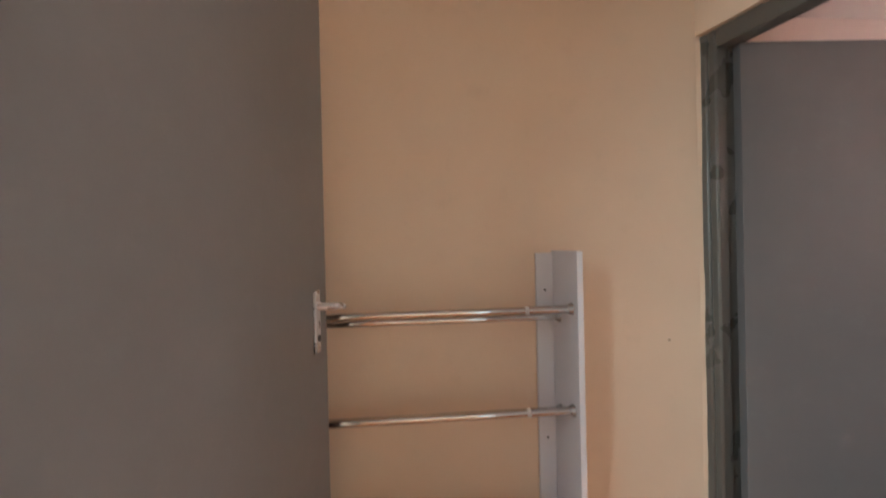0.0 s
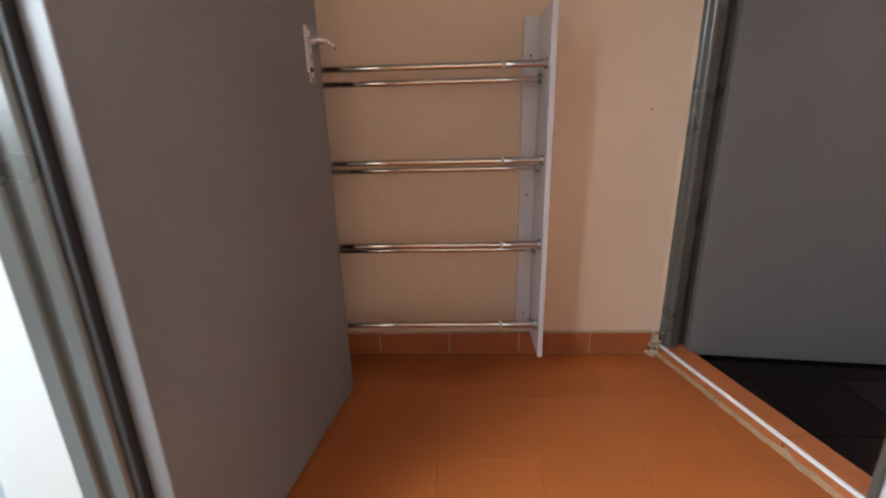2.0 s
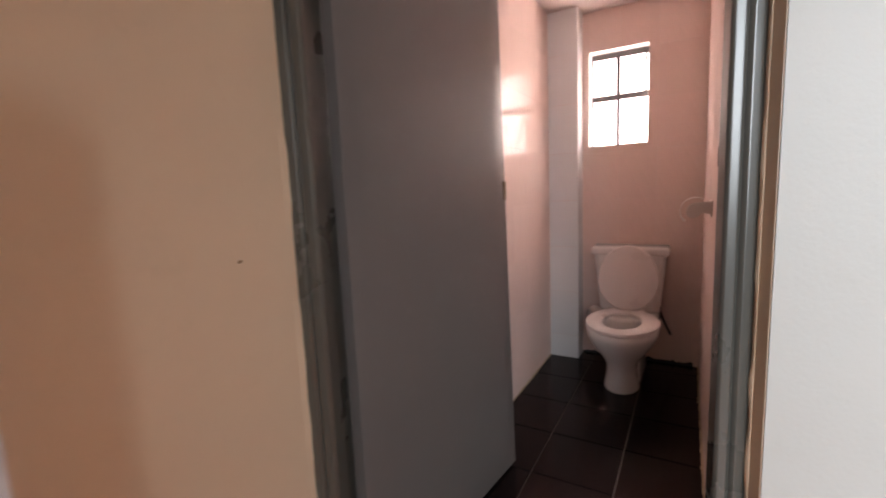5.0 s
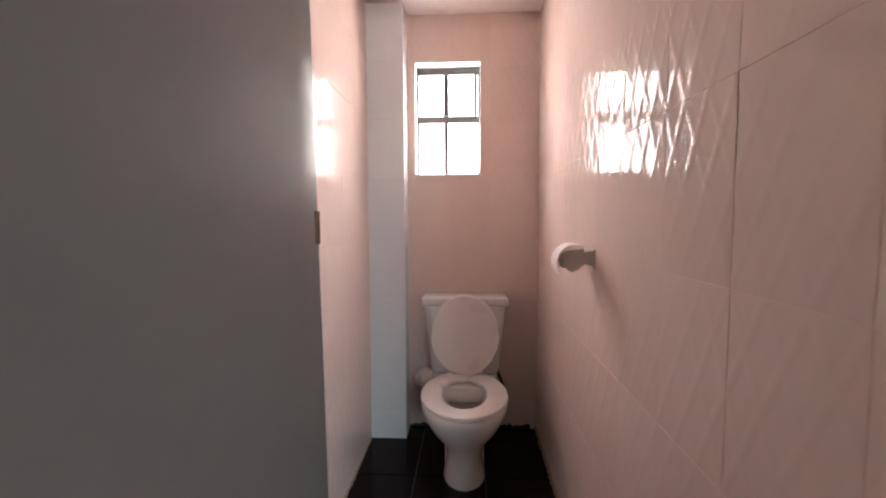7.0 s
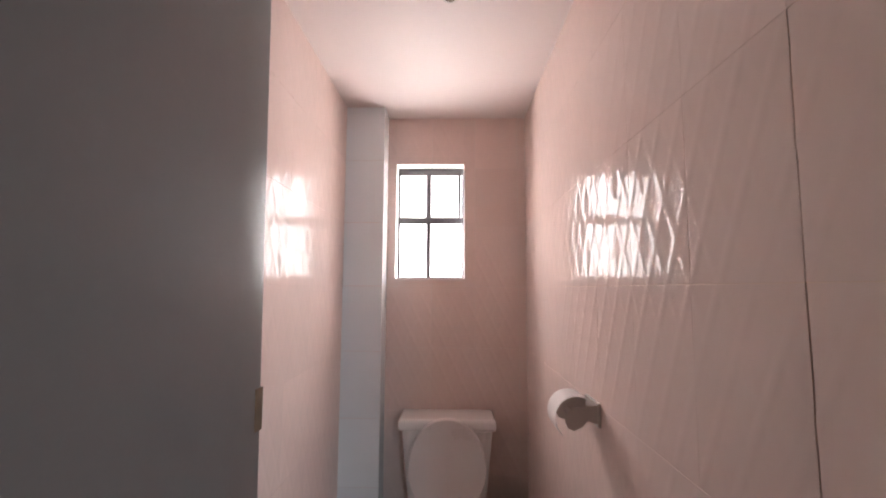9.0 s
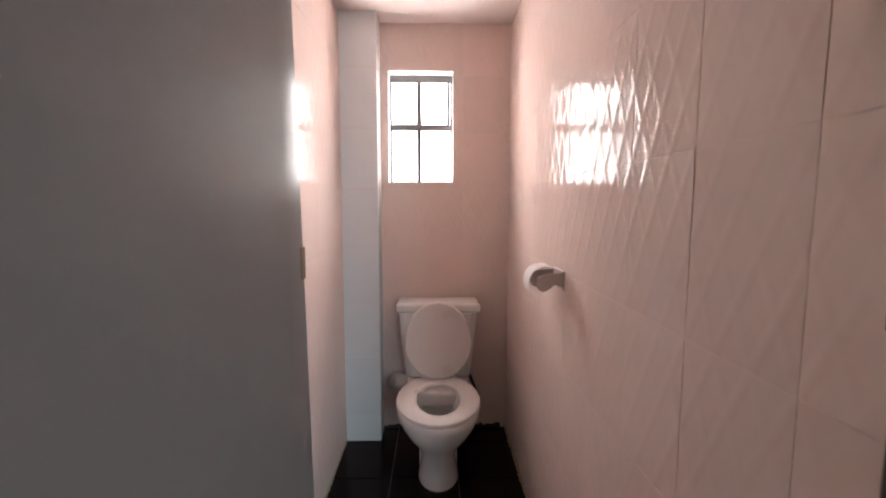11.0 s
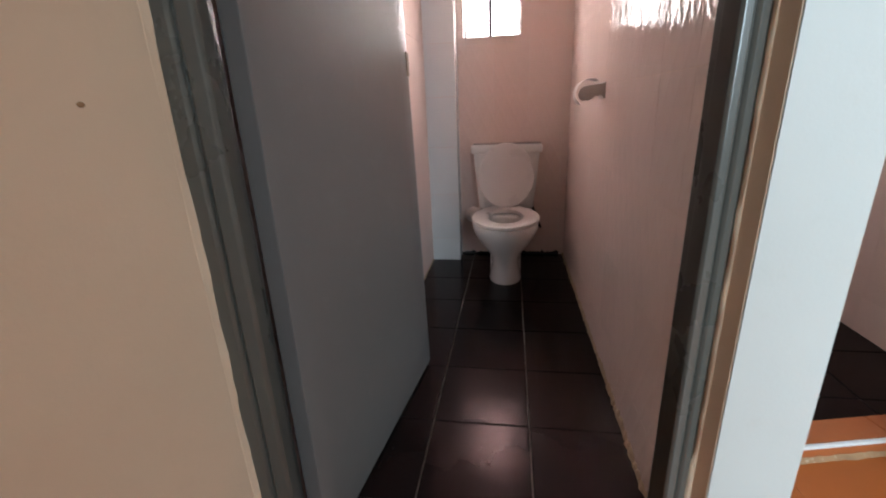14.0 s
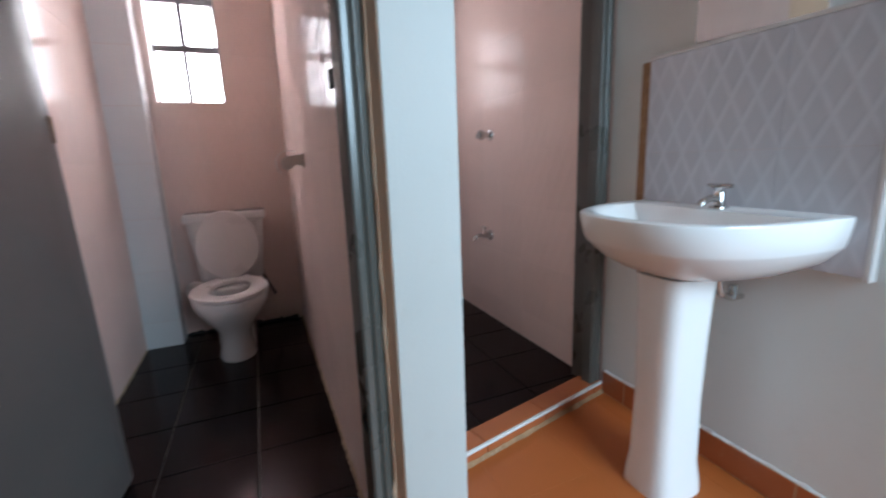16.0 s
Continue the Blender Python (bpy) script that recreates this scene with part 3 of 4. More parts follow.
# ---------------------------------------------------------------- kerbs
def kerb(name, label, s0, s1, n0, n1):
    root = thing(name, label, "kerb")
    root["kind"] = "structure"

    def strip(nm, na, nb, za, zb, mat, parent, sa=s0, sb=s1, bevel=0.001):
        b = bmesh.new()
        prism_into(b, [tuple(front(s, n)[:2]) for s, n in ((sa, na), (sb, na), (sb, nb), (sa, nb))], za, zb)
        return part(nm, finish(b, bevel, 1), mat, parent)

    strip("core", n0 + 0.010, n1 - 0.004, 0.0005, 0.044, MORTAR, root)
    s, k = s0, 0
    while s < s1 - 0.01:
        e = min(s + 0.30, s1)
        strip("tile", n0 + 0.0135, n1, 0.0445, 0.052, SKIRT_TILE, root, s + 0.001, e - 0.002)
        strip("riser_tile", n0 + 0.0015, n0 + 0.0095, 0.006, 0.040, SKIRT_TILE, root, s + 0.001, e - 0.002)
        s = e
    strip("edge_trim", n0 - 0.001, n0 + 0.013, 0.041, 0.0525, TRIM, root, bevel=0.003)
    # lumpy mortar smeared along the foot of the riser
    rng = random.Random(len(name))
    b = bmesh.new()
    steps = int((s1 - s0) / 0.012)
    rings = []
    for i in range(steps + 1):
        q = s0 + (s1 - s0) * i / steps
        h, w = 0.010 + 0.016 * rng.random() * noise.noise((q * 9, n0, 1)) ** 2 * 3 + 0.004 * rng.random(), 0.004 + 0.009 * abs(noise.noise((q * 14, n0, 4)))
        rings.append([front(q, n0 + 0.004, 0.0), front(q, n0 - w, 0.0), front(q, n0 - w * 0.7, h * 0.6), front(q, n0 + 0.0005, h + 0.004), front(q, n0 + 0.004, h)])
    loft_into(b, rings)
    part("mortar", finish(b, smooth=True), KERB_MORTAR, root, "smeared brown mortar along the kerb foot")
    return root


kerb("kerb_toilet", "orange tiled toilet kerb with a white edge trim", 0.004, 0.872, 0.0, 0.096)
kerb("kerb_shower", "orange tiled shower kerb with a white edge trim", 1.05, 2.005, 0.230, 0.326)


# ---------------------------------------------------------------- toilet
def oval(cx, cy, a, b, z, k=32, sharp=0.0):
    """An egg outline, longer towards -x."""
    out = []
    for i in range(k):
        t = 2 * math.pi * i / k
        x = math.cos(t)
        out.append(Vector((cx + a * x * (1.0 if x > 0 else 1.0 + sharp), cy + b * math.sin(t), z)))
    return out


TY = -0.456
toilet = thing("toilet", "white ceramic close-coupled toilet with its lid up", "toilet")
b = bmesh.new()
prof = [(1.80, 0.120, 0.088, 0.0), (1.80, 0.124, 0.091, 0.012), (1.80, 0.118, 0.084, 0.05), (1.795, 0.110, 0.075, 0.10), (1.79, 0.118, 0.080, 0.15), (1.79, 0.150, 0.108, 0.195),
        (1.79, 0.197, 0.142, 0.24), (1.79, 0.228, 0.168, 0.285), (1.789, 0.242, 0.181, 0.32), (1.789, 0.244, 0.183, 0.342), (1.789, 0.238, 0.177, 0.352)]
rings = [oval(cx, TY, a, bb, FLOOR_Z + z) for cx, a, bb, z in prof]
inner = [(1.785, 0.185, 0.122, 0.352), (1.785, 0.175, 0.112, 0.33), (1.805, 0.145, 0.098, 0.27), (1.84, 0.085, 0.072, 0.215), (1.85, 0.055, 0.05, 0.195)]
loft_into(b, rings + [oval(cx, TY, a, bb, FLOOR_Z + z) for cx, a, bb, z in inner])
pan = part("pan", finish(b, smooth=True), CERAMIC, toilet)
b = bmesh.new()
loft_into(b, [oval(1.838, TY, 0.083, 0.070, FLOOR_Z + 0.2155), oval(1.838, TY, 0.083, 0.070, FLOOR_Z + 0.217)])
part("bowl_water", finish(b), WATER_STAIN, pan, "stained water in the bowl")
b = bmesh.new()
prism_into(b, [(1.84, TY - 0.088), (2.10, TY - 0.098), (2.10, TY + 0.098), (1.84, TY + 0.088)], FLOOR_Z + 0.0, FLOOR_Z + 0.20)
prism_into(b, [(1.90, TY - 0.15), (2.215, TY - 0.17), (2.215, TY + 0.17), (1.90, TY + 0.15)], FLOOR_Z + 0.27, FLOOR_Z + 0.348)
part("pan_back", finish(b, 0.02, 3, True), CERAMIC, toilet)
b = bmesh.new()
outer = [(0.245, 0.180, 0.356), (0.252, 0.187, 0.362), (0.250, 0.185, 0.375), (0.237, 0.172, 0.381)]
inn = [(0.174, 0.108, 0.381), (0.162, 0.098, 0.375), (0.160, 0.096, 0.362), (0.166, 0.102, 0.356)]
rs = [oval(1.790, TY, a, bb, FLOOR_Z + z) for a, bb, z in outer] + [oval(1.782, TY, a, bb, FLOOR_Z + z) for a, bb, z in inn]
loft_into(b, rs + [rs[0]], (False, False))
bmesh.ops.remove_doubles(b, verts=b.verts, dist=1e-5)
part("seat", finish(b, smooth=True), SEAT, toilet, "white plastic toilet seat, down")
# the lid stands against the cistern
b = bmesh.new()
lidm = Matrix.Translation((1.995, TY, FLOOR_Z + 0.372)) @ pose(0, 0, 0, 0, 6, 0)
rs = []
for grow, x in ((0.97, 0.010), (1.0, 0.004), (1.0, -0.010), (0.965, -0.017)):
    ring = []
    for i in range(36):
        t = 2 * math.pi * i / 36
        yy, zz = math.sin(t), math.cos(t)
        wide = 0.168 if zz < 0 else 0.162
        ring.append(lidm @ Vector((x, yy * wide * grow, 0.192 + zz * 0.192 * grow)))
    rs.append(ring)
loft_into(b, rs)
part("lid", finish(b, smooth=True), SEAT, toilet, "raised oval lid")
for dy in (-0.07, 0.07):
    b = bmesh.new()
    tube_into(b, [(2.012, TY + dy - 0.02, FLOOR_Z + 0.372), (2.012, TY + dy + 0.02, FLOOR_Z + 0.372)], 0.013, 12)
    part("lid_hinge", finish(b, smooth=True), SEAT, toilet)
b = bmesh.new()
rs = []
for z, w, x0, x1 in ((0.349, 0.165, 2.075, 2.212), (0.46, 0.176, 2.066, 2.214), (0.60, 0.190, 2.060, 2.216), (0.692, 0.197, 2.056, 2.217)):
    rs.append([Vector((x, TY + y, FLOOR_Z + z)) for x, y in ((x0 + 0.02, -w), (x1, -w), (x1, w), (x0 + 0.02, w), (x0, w - 0.03), (x0, -w + 0.03))])
loft_into(b, rs)
cistern = part("cistern", finish(b, 0.010, 3, True), CERAMIC, toilet)
b = bmesh.new()
rs = []
for z, g in ((0.690, 0.004), (0.700, 0.011), (0.728, 0.011), (0.740, 0.004)):
    rs.append([Vector((x, TY + y, FLOOR_Z + z)) for x, y in ((2.062 - g, -0.200 - g), (2.218, -0.200 - g), (2.218, 0.200 + g), (2.062 - g, 0.200 + g))])
loft_into(b, rs)
part("cistern_lid", finish(b, 0.007, 3, True), CERAMIC, cistern)
b = bmesh.new()
tube_into(b, [(2.15, TY - 0.16, FLOOR_Z + 0.385), (2.15, TY - 0.165, FLOOR_Z + 0.34), (2.17, TY - 0.20, FLOOR_Z + 0.25), (2.20, TY - 0.22, FLOOR_Z + 0.20), (2.224, TY - 0.22, FLOOR_Z + 0.19)], 0.008, 10)
part("inlet_hose", finish(b, smooth=True), DARK, toilet, "dark flexible inlet hose")
b = bmesh.new()
tube_into(b, [(2.224, TY + 0.215, FLOOR_Z + 0.28), (2.18, TY + 0.215, FLOOR_Z + 0.285), (2.14, TY + 0.195, FLOOR_Z + 0.295), (2.13, TY + 0.14, FLOOR_Z + 0.30), (2.13, TY + 0.08, FLOOR_Z + 0.30)], [0.050, 0.049, 0.046, 0.044, 0.042], 18)
part("flush_elbow", finish(b, smooth=True), HOLDER, toilet, "grey plastic elbow behind the pan")

# ---------------------------------------------------------------- toilet roll holder
holder = thing("toilet_roll_holder", "cream plastic toilet roll holder with a curved cover", "toilet roll holder", pose(1.262, TOILET_R, 1.022) @ Matrix.Scale(0.82, 4))
b = bmesh.new()
box_into(b, (-0.062, 0.0, -0.035), (0.062, 0.009, 0.035))
part("wall_plate", finish(b, 0.003), HOLDER, holder)
for x in (-0.060, 0.054):
    b = bmesh.new()
    pts = [(0.006, 0.030), (0.045, 0.026), (0.080, 0.022), (0.098, 0.008), (0.104, -0.014), (0.096, -0.036), (0.078, -0.044), (0.056, -0.034), (0.036, -0.016), (0.006, -0.026)]
    va = [b.verts.new((x, p[0], p[1])) for p in pts]
    vb = [b.verts.new((x + 0.006, p[0], p[1])) for p in pts]
    k = len(pts)
    b.faces.new(va)
    b.faces.new(vb[::-1])
    for i in range(k):
        b.faces.new((va[i], va[(i + 1) % k], vb[(i + 1) % k], vb[i]))
    part("side_arm", finish(b, 0.0015), HOLDER, holder)
b = bmesh.new()
cover = []
for i in range(13):
    t = radians(120 - i * 14)
    cover.append((0.066 + 0.062 * math.cos(t), -0.012 + 0.062 * math.sin(t)))
for i, (p, q) in enumerate(zip(cover, cover[1:])):
    v = [b.verts.new((x, y, z)) for x in (-0.052, 0.052) for y, z in (p, q)]
    b.faces.new((v[0], v[1], v[3], v[2]))
bmesh.ops.remove_doubles(b, verts=b.verts, dist=1e-5)
bmesh.ops.solidify(b, geom=b.faces[:], thickness=0.0022)
part("cover", finish(b, smooth=True), PAPER, holder, "pale curved cover")
b = bmesh.new()
tube_into(b, [(-0.054, 0.070, -0.014), (0.054, 0.070, -0.014)], 0.009, 12)
part("spindle", finish(b, smooth=True), HOLDER, holder)

# ---------------------------------------------------------------- lamp holder on the toilet ceiling
lampholder = thing("ceiling_lamp_holder", "cream ceiling lamp holder without a bulb", "lamp holder", pose(1.19, -0.468, CEIL_Z))
b = bmesh.new()
tube_into(b, [(0, 0, 0), (0, 0, -0.020), (0, 0, -0.034), (0, 0, -0.040)], [0.048, 0.046, 0.034, 0.022], 24)
part("base", finish(b, smooth=True), HOLDER, lampholder)
b = bmesh.new()
tube_into(b, [(0, 0, -0.038), (0, 0, -0.075), (0, 0, -0.080), (0, 0, -0.098), (0, 0, -0.102)], [0.019, 0.018, 0.025, 0.025, 0.022], 20)
part("socket", finish(b, smooth=True), HOLDER, lampholder)
b = bmesh.new()
tube_into(b, [(0, 0, -0.1015), (0, 0, -0.104)], 0.014, 16)
part("contact", finish(b), BRASS, lampholder)

# ---------------------------------------------------------------- wash basin
BX, BY = 0.185, BASIN_Y
basin = thing("wash_basin", "white ceramic pedestal wash basin with a chrome tap", "wash basin")


def basin_ring(scale_x, front_y, z, back=0.002, k=40, pull=0.0):
    """A basin outline: straight at the wall, round in front."""
    pts = []
    for i in range(k):
        t = math.pi * i / (k - 1)
        x = math.cos(t)
        y = math.sin(t)
        sx = (abs(x) ** 0.75) * (1 if x > 0 else -1)
        pts.append(Vector((BX + 0.292 * scale_x * sx, BY + back + (front_y - back) * (y ** 0.72), z)))
    return pts


b = bmesh.new()
rs = [basin_ring(0.30, 0.26, 0.665, 0.10), basin_ring(0.45, 0.30, 0.672, 0.06), basin_ring(0.66, 0.355, 0.692, 0.03), basin_ring(0.84, 0.412, 0.726, 0.004), basin_ring(0.945, 0.447, 0.762, 0.002), basin_ring(0.962, 0.453, 0.770, 0.002),
      basin_ring(0.985, 0.462, 0.800, 0.002), basin_ring(1.0, 0.470, 0.834, 0.002), basin_ring(0.995, 0.468, 0.841, 0.002), basin_ring(0.965, 0.455, 0.845, 0.004),
      basin_ring(0.86, 0.42, 0.840, 0.125), basin_ring(0.82, 0.40, 0.825, 0.135), basin_ring(0.70, 0.35, 0.760, 0.15), basin_ring(0.40, 0.28, 0.715, 0.19)]
loft_into(b, rs)
bowl = part("bowl", finish(b, smooth=True), CERAMIC, basin)
b = bmesh.new()
tube_into(b, [(BX, BY + 0.235, 0.7155), (BX, BY + 0.235, 0.719)], 0.020, 16)
part("drain", finish(b), CHROME, bowl)
b = bmesh.new()
rs = []
for z, w, d in ((0.0, 0.088, 0.095), (0.03, 0.086, 0.093), (0.10, 0.076, 0.085), (0.30, 0.072, 0.082), (0.50, 0.075, 0.085), (0.62, 0.080, 0.088), (0.672, 0.084, 0.092)):
    rs.append([Vector((BX + w * math.copysign(abs(math.cos(t)) ** 0.6, math.cos(t)), BY + 0.225 + d * math.copysign(abs(math.sin(t)) ** 0.55, math.sin(t)), z)) for t in (2 * math.pi * i / 36 for i in range(36))])
loft_into(b, rs)
part("pedestal", finish(b, smooth=True), CERAMIC, basin)
b = bmesh.new()
tube_into(b, [(BX - 0.030, BY + 0.10, 0.66), (BX - 0.040, BY + 0.09, 0.60), (BX - 0.046, BY + 0.05, 0.580), (BX - 0.046, BY + 0.004, 0.580)], 0.009, 10)
tube_into(b, [(BX - 0.046, BY + 0.045, 0.580), (BX - 0.046, BY + 0.045, 0.620)], 0.013, 10)
part("angle_valve", finish(b, smooth=True), CHROME, basin)
b = bmesh.new()
rs = [(BX, BY + 0.075, z) for z in (0.838, 0.846, 0.850, 0.884, 0.890)]
tube_into(b, rs, [0.026, 0.024, 0.016, 0.015, 0.012], 16)
tube_into(b, [(BX, BY + 0.078, 0.866), (BX, BY + 0.11, 0.872), (BX, BY + 0.145, 0.862), (BX, BY + 0.150, 0.852)], [0.011, 0.010, 0.0095, 0.009], 12)
tap = part("tap", finish(b, smooth=True), CHROME, basin, "chrome pillar tap")
b = bmesh.new()
tube_into(b, [(BX, BY + 0.075, 0.888), (BX, BY + 0.075, 0.902)], [0.010, 0.012], 12)
tube_into(b, [(BX - 0.034, BY + 0.075, 0.904), (BX + 0.034, BY + 0.075, 0.904)], [0.006, 0.006], 10)
tube_into(b, [(BX, BY + 0.041, 0.904), (BX, BY + 0.109, 0.904)], [0.006, 0.006], 10)
part("cross_handle", finish(b, smooth=True), CHROME, tap)

# tiled panel over the basin and the mirror over it
splash = thing("tiled_splashback", "lilac-grey diamond tiled splashback with rough plaster edges, one browned as shade", "splashback")
b = bmesh.new()
box_into(b, (-0.135, BASIN_Y + 0.0005, 0.700), (0.492, BASIN_Y + 0.018, 1.300))
part("backing", finish(b, 0.003), GROUT, splash)
# Brown plaster strip, the panel's shadow on the wall put into its colour.
b = bmesh.new()
box_into(b, (0.4925, BASIN_Y + 0.0005, 0.700), (0.528, BASIN_Y + 0.024, 1.300))
part("shaded_plaster_edge", finish(b, 0.004), KERB_MORTAR, splash, "brown plaster edge, shadow put into its colour")
b = bmesh.new()
box_into(b, (-0.148, BASIN_Y + 0.001, 0.694), (-0.1355, BASIN_Y + 0.029, 1.312))
part("edge_trim", finish(b, 0.002), TRIM, splash)
b = bmesh.new()
box_into(b, (-0.135, BASIN_Y + 0.001, 1.3005), (0.490, BASIN_Y + 0.029, 1.312))
part("edge_trim", finish(b, 0.002), TRIM, splash)
mirror = thing("wall_mirror", "frameless mirror standing askew on the splashback", "mirror", pose(0.012, BASIN_Y + 0.009, 0, 0, 0, 4.5))
b = bmesh.new()
box_into(b, (0.0, 0.0, 1.3135), (0.315, 0.004, 1.80))
part("glass", finish(b, 0.001), MIRROR, mirror)
b = bmesh.new()
box_into(b, (-0.002, -0.0075, 1.3125), (0.317, -0.0005, 1.802))
part("backing_board", b, HOLDER, mirror)


# ---------------------------------------------------------------- shower taps
def wall_tap(name, label, x, z, spout):
    root = thing(name, label, "tap", pose(x, BASIN_Y + 0.001, z))
    b = bmesh.new()
    tube_into(b, [(0, 0, 0), (0, 0.006, 0), (0, 0.012, 0), (0, 0.045, 0)], [0.032, 0.030, 0.016, 0.015], 18)
    part("body", finish(b, smooth=True), CHROME, root)
    b = bmesh.new()
    if spout:
        tube_into(b, [(0, 0.035, 0), (0, 0.075, 0.006), (0, 0.105, -0.004), (0, 0.110, -0.022)], [0.012, 0.011, 0.010, 0.010], 12)
        part("spout", finish(b, smooth=True), CHROME, root)
        b = bmesh.new()
        tube_into(b, [(0, 0.040, 0.010), (0, 0.042, 0.045), (0, 0.042, 0.052)], [0.009, 0.008, 0.010], 10)
        tube_into(b, [(-0.03, 0.042, 0.052), (0.03, 0.042, 0.052)], 0.006, 10)
    else:
        tube_into(b, [(0, 0.045, 0), (0, 0.060, 0), (0, 0.075, 0)], [0.026, 0.030, 0.024], 8)
        tube_into(b, [(-0.036, 0.066, 0.010), (0.036, 0.066, -0.004)], 0.008, 10)
    part("handle", finish(b, smooth=True), CHROME, root)
    return root


wall_tap("shower_valve", "chrome shower valve on the tiled wall", 1.622, 1.135, False)
wall_tap("shower_bib_tap", "chrome bib tap low on the shower wall", 1.635, 0.545, True)

# ---------------------------------------------------------------- rough edges and marks
def ragged(name, label, mat, a, b_, out, width, height, seed, z=0.0):
    """A ragged lip of mortar along the foot of a wall."""
    rng = random.Random(seed)
    a, b_, out = Vector(a), Vector(b_), Vector(out)
    steps = max(8, int((b_ - a).length / 0.012))
    rs = []
    for i in range(steps + 1):
        p = a.lerp(b_, i / steps)
        w = width * (0.35 + 0.9 * abs(noise.noise((i * 0.31, seed, 0))) + 0.4 * rng.random())
        h = height * (0.3 + 1.0 * abs(noise.noise((i * 0.27, seed, 7))) + 0.5 * rng.random())
        rs.append([p + Vector((0, 0, z)), p + out * w + Vector((0, 0, z)), p + out * w * 0.5 + Vector((0, 0, z + h * 0.7)), p + Vector((0, 0, z + h))])
    bb = bmesh.new()
    loft_into(bb, rs)
    ob = part(name, finish(bb), mat)
    return tagged(ob, label, "mortar edge", kind="structure")


ragged("mortar_edge", "ragged pale mortar along the toilet wall", MORTAR, (0.30, TOILET_R, 0), (BACK_X, TOILET_R, 0), (0, 1, 0), 0.013, 0.028, 3, FLOOR_Z)
ragged("mortar_edge", "ragged pale mortar along the toilet wall", MORTAR, (0.2, TOILET_L, 0), (2.09, TOILET_L, 0), (0, -1, 0), 0.008, 0.018, 5, FLOOR_Z)
ragged("sealant_edge", "ragged black sealant behind the toilet", DARK, (BACK_X, -0.80, 0), (BACK_X, -0.15, 0), (-1, 0, 0), 0.012, 0.030, 8, FLOOR_Z)
ragged("mortar_edge", "thin mortar line on the skirting", MORTAR, (-1.40, -0.001, 0), (-0.02, -0.001, 0), (0, -1, 0), 0.010, 0.007, 11, 0.0985)
ragged("mortar_edge", "thin mortar line on the skirting", TRIM, (0.66, BASIN_Y + 0.001, 0), (-0.45, BASIN_Y + 0.001, 0), (0, 1, 0), 0.011, 0.008, 13, 0.0985)
b = bmesh.new()
rng = random.Random(4)
for i in range(46):
    q = Vector((-0.012 + rng.gauss(0, 0.018), -0.018 - abs(rng.gauss(0, 0.012)), abs(rng.gauss(0.03, 0.028))))
    bmesh.ops.create_icosphere(b, subdivisions=1, radius=0.004 + 0.009 * rng.random(), matrix=Matrix.Translation(q) @ Matrix.Diagonal((1, 0.7, 0.9, 1)))
tagged(part("mortar_smear", finish(b), MORTAR), "crumbly mortar smear in the kerb corner", "mortar", kind="stuff")
b = bmesh.new()
bmesh.ops.create_icosphere(b, subdivisions=2, radius=0.0042, matrix=Matrix.Translation((-0.117, 0.0, 1.007)) @ Matrix.Diagonal((1.3, 0.3, 0.8, 1)))
tagged(part("wall_mark", b, KERB_MORTAR), "small brown fixing mark on the end wall", "mark")

# ---------------------------------------------------------------- skirting, tiles and other pieces
PIECES = {}


RIDGE_WIDTH, RIDGE_HEIGHT = 0.17, 0.0007


def ridge_sheet(bb, w, h):
    """The glazed face of a tile: flat diamonds between rounded crossing ridges, three by two on a tile."""
    k = RIDGE_WIDTH
    steps = ((-1.3, 0.0), (-1.0, 0.06), (-0.5, 0.62), (0.0, 1.0), (0.5, 0.62), (1.0, 0.06), (1.3, 0.0))

    def lines(a, b):
        return [(i + k * d, lift) for i in range(a, b + 1) for d, lift in steps]

    nu, nv = math.ceil(w / 0.0695), math.ceil(h / 0.145)
    ps, qs = lines(0, nu + nv), lines(-nv, nu)
    grid = {}

    def vert(i, j):
        if (i, j) not in grid:
            (p, a), (q, b) = ps[i], qs[j]
            grid[i, j] = bb.verts.new(((p + q) / 2 * 0.0695, -RIDGE_HEIGHT * (max(a, b) + 0.25 * min(a, b)), (p - q) / 2 * 0.145))
        return grid[i, j]

    for i in range(len(ps) - 1):
        for j in range(len(qs) - 1):
            us = [(ps[i + a][0] + qs[j + b][0]) / 2 * 0.0695 for a in (0, 1) for b in (0, 1)]
            vs = [(ps[i + a][0] - qs[j + b][0]) / 2 * 0.145 for a in (0, 1) for b in (0, 1)]
            if max(us) > 0 and min(us) < w and max(vs) > 0 and min(vs) < h:
                bb.faces.new((vert(i, j), vert(i + 1, j), vert(i + 1, j + 1), vert(i, j + 1))).smooth = True
    e = 0.0005
    for co, no in (((e, 0, 0), (-1, 0, 0)), ((w - e, 0, 0), (1, 0, 0)), ((0, 0, e), (0, 0, -1)), ((0, 0, h - e), (0, 0, 1))):
        bmesh.ops.bisect_plane(bb, geom=bb.verts[:] + bb.edges[:] + bb.faces[:], plane_co=co, plane_no=no, clear_outer=True)


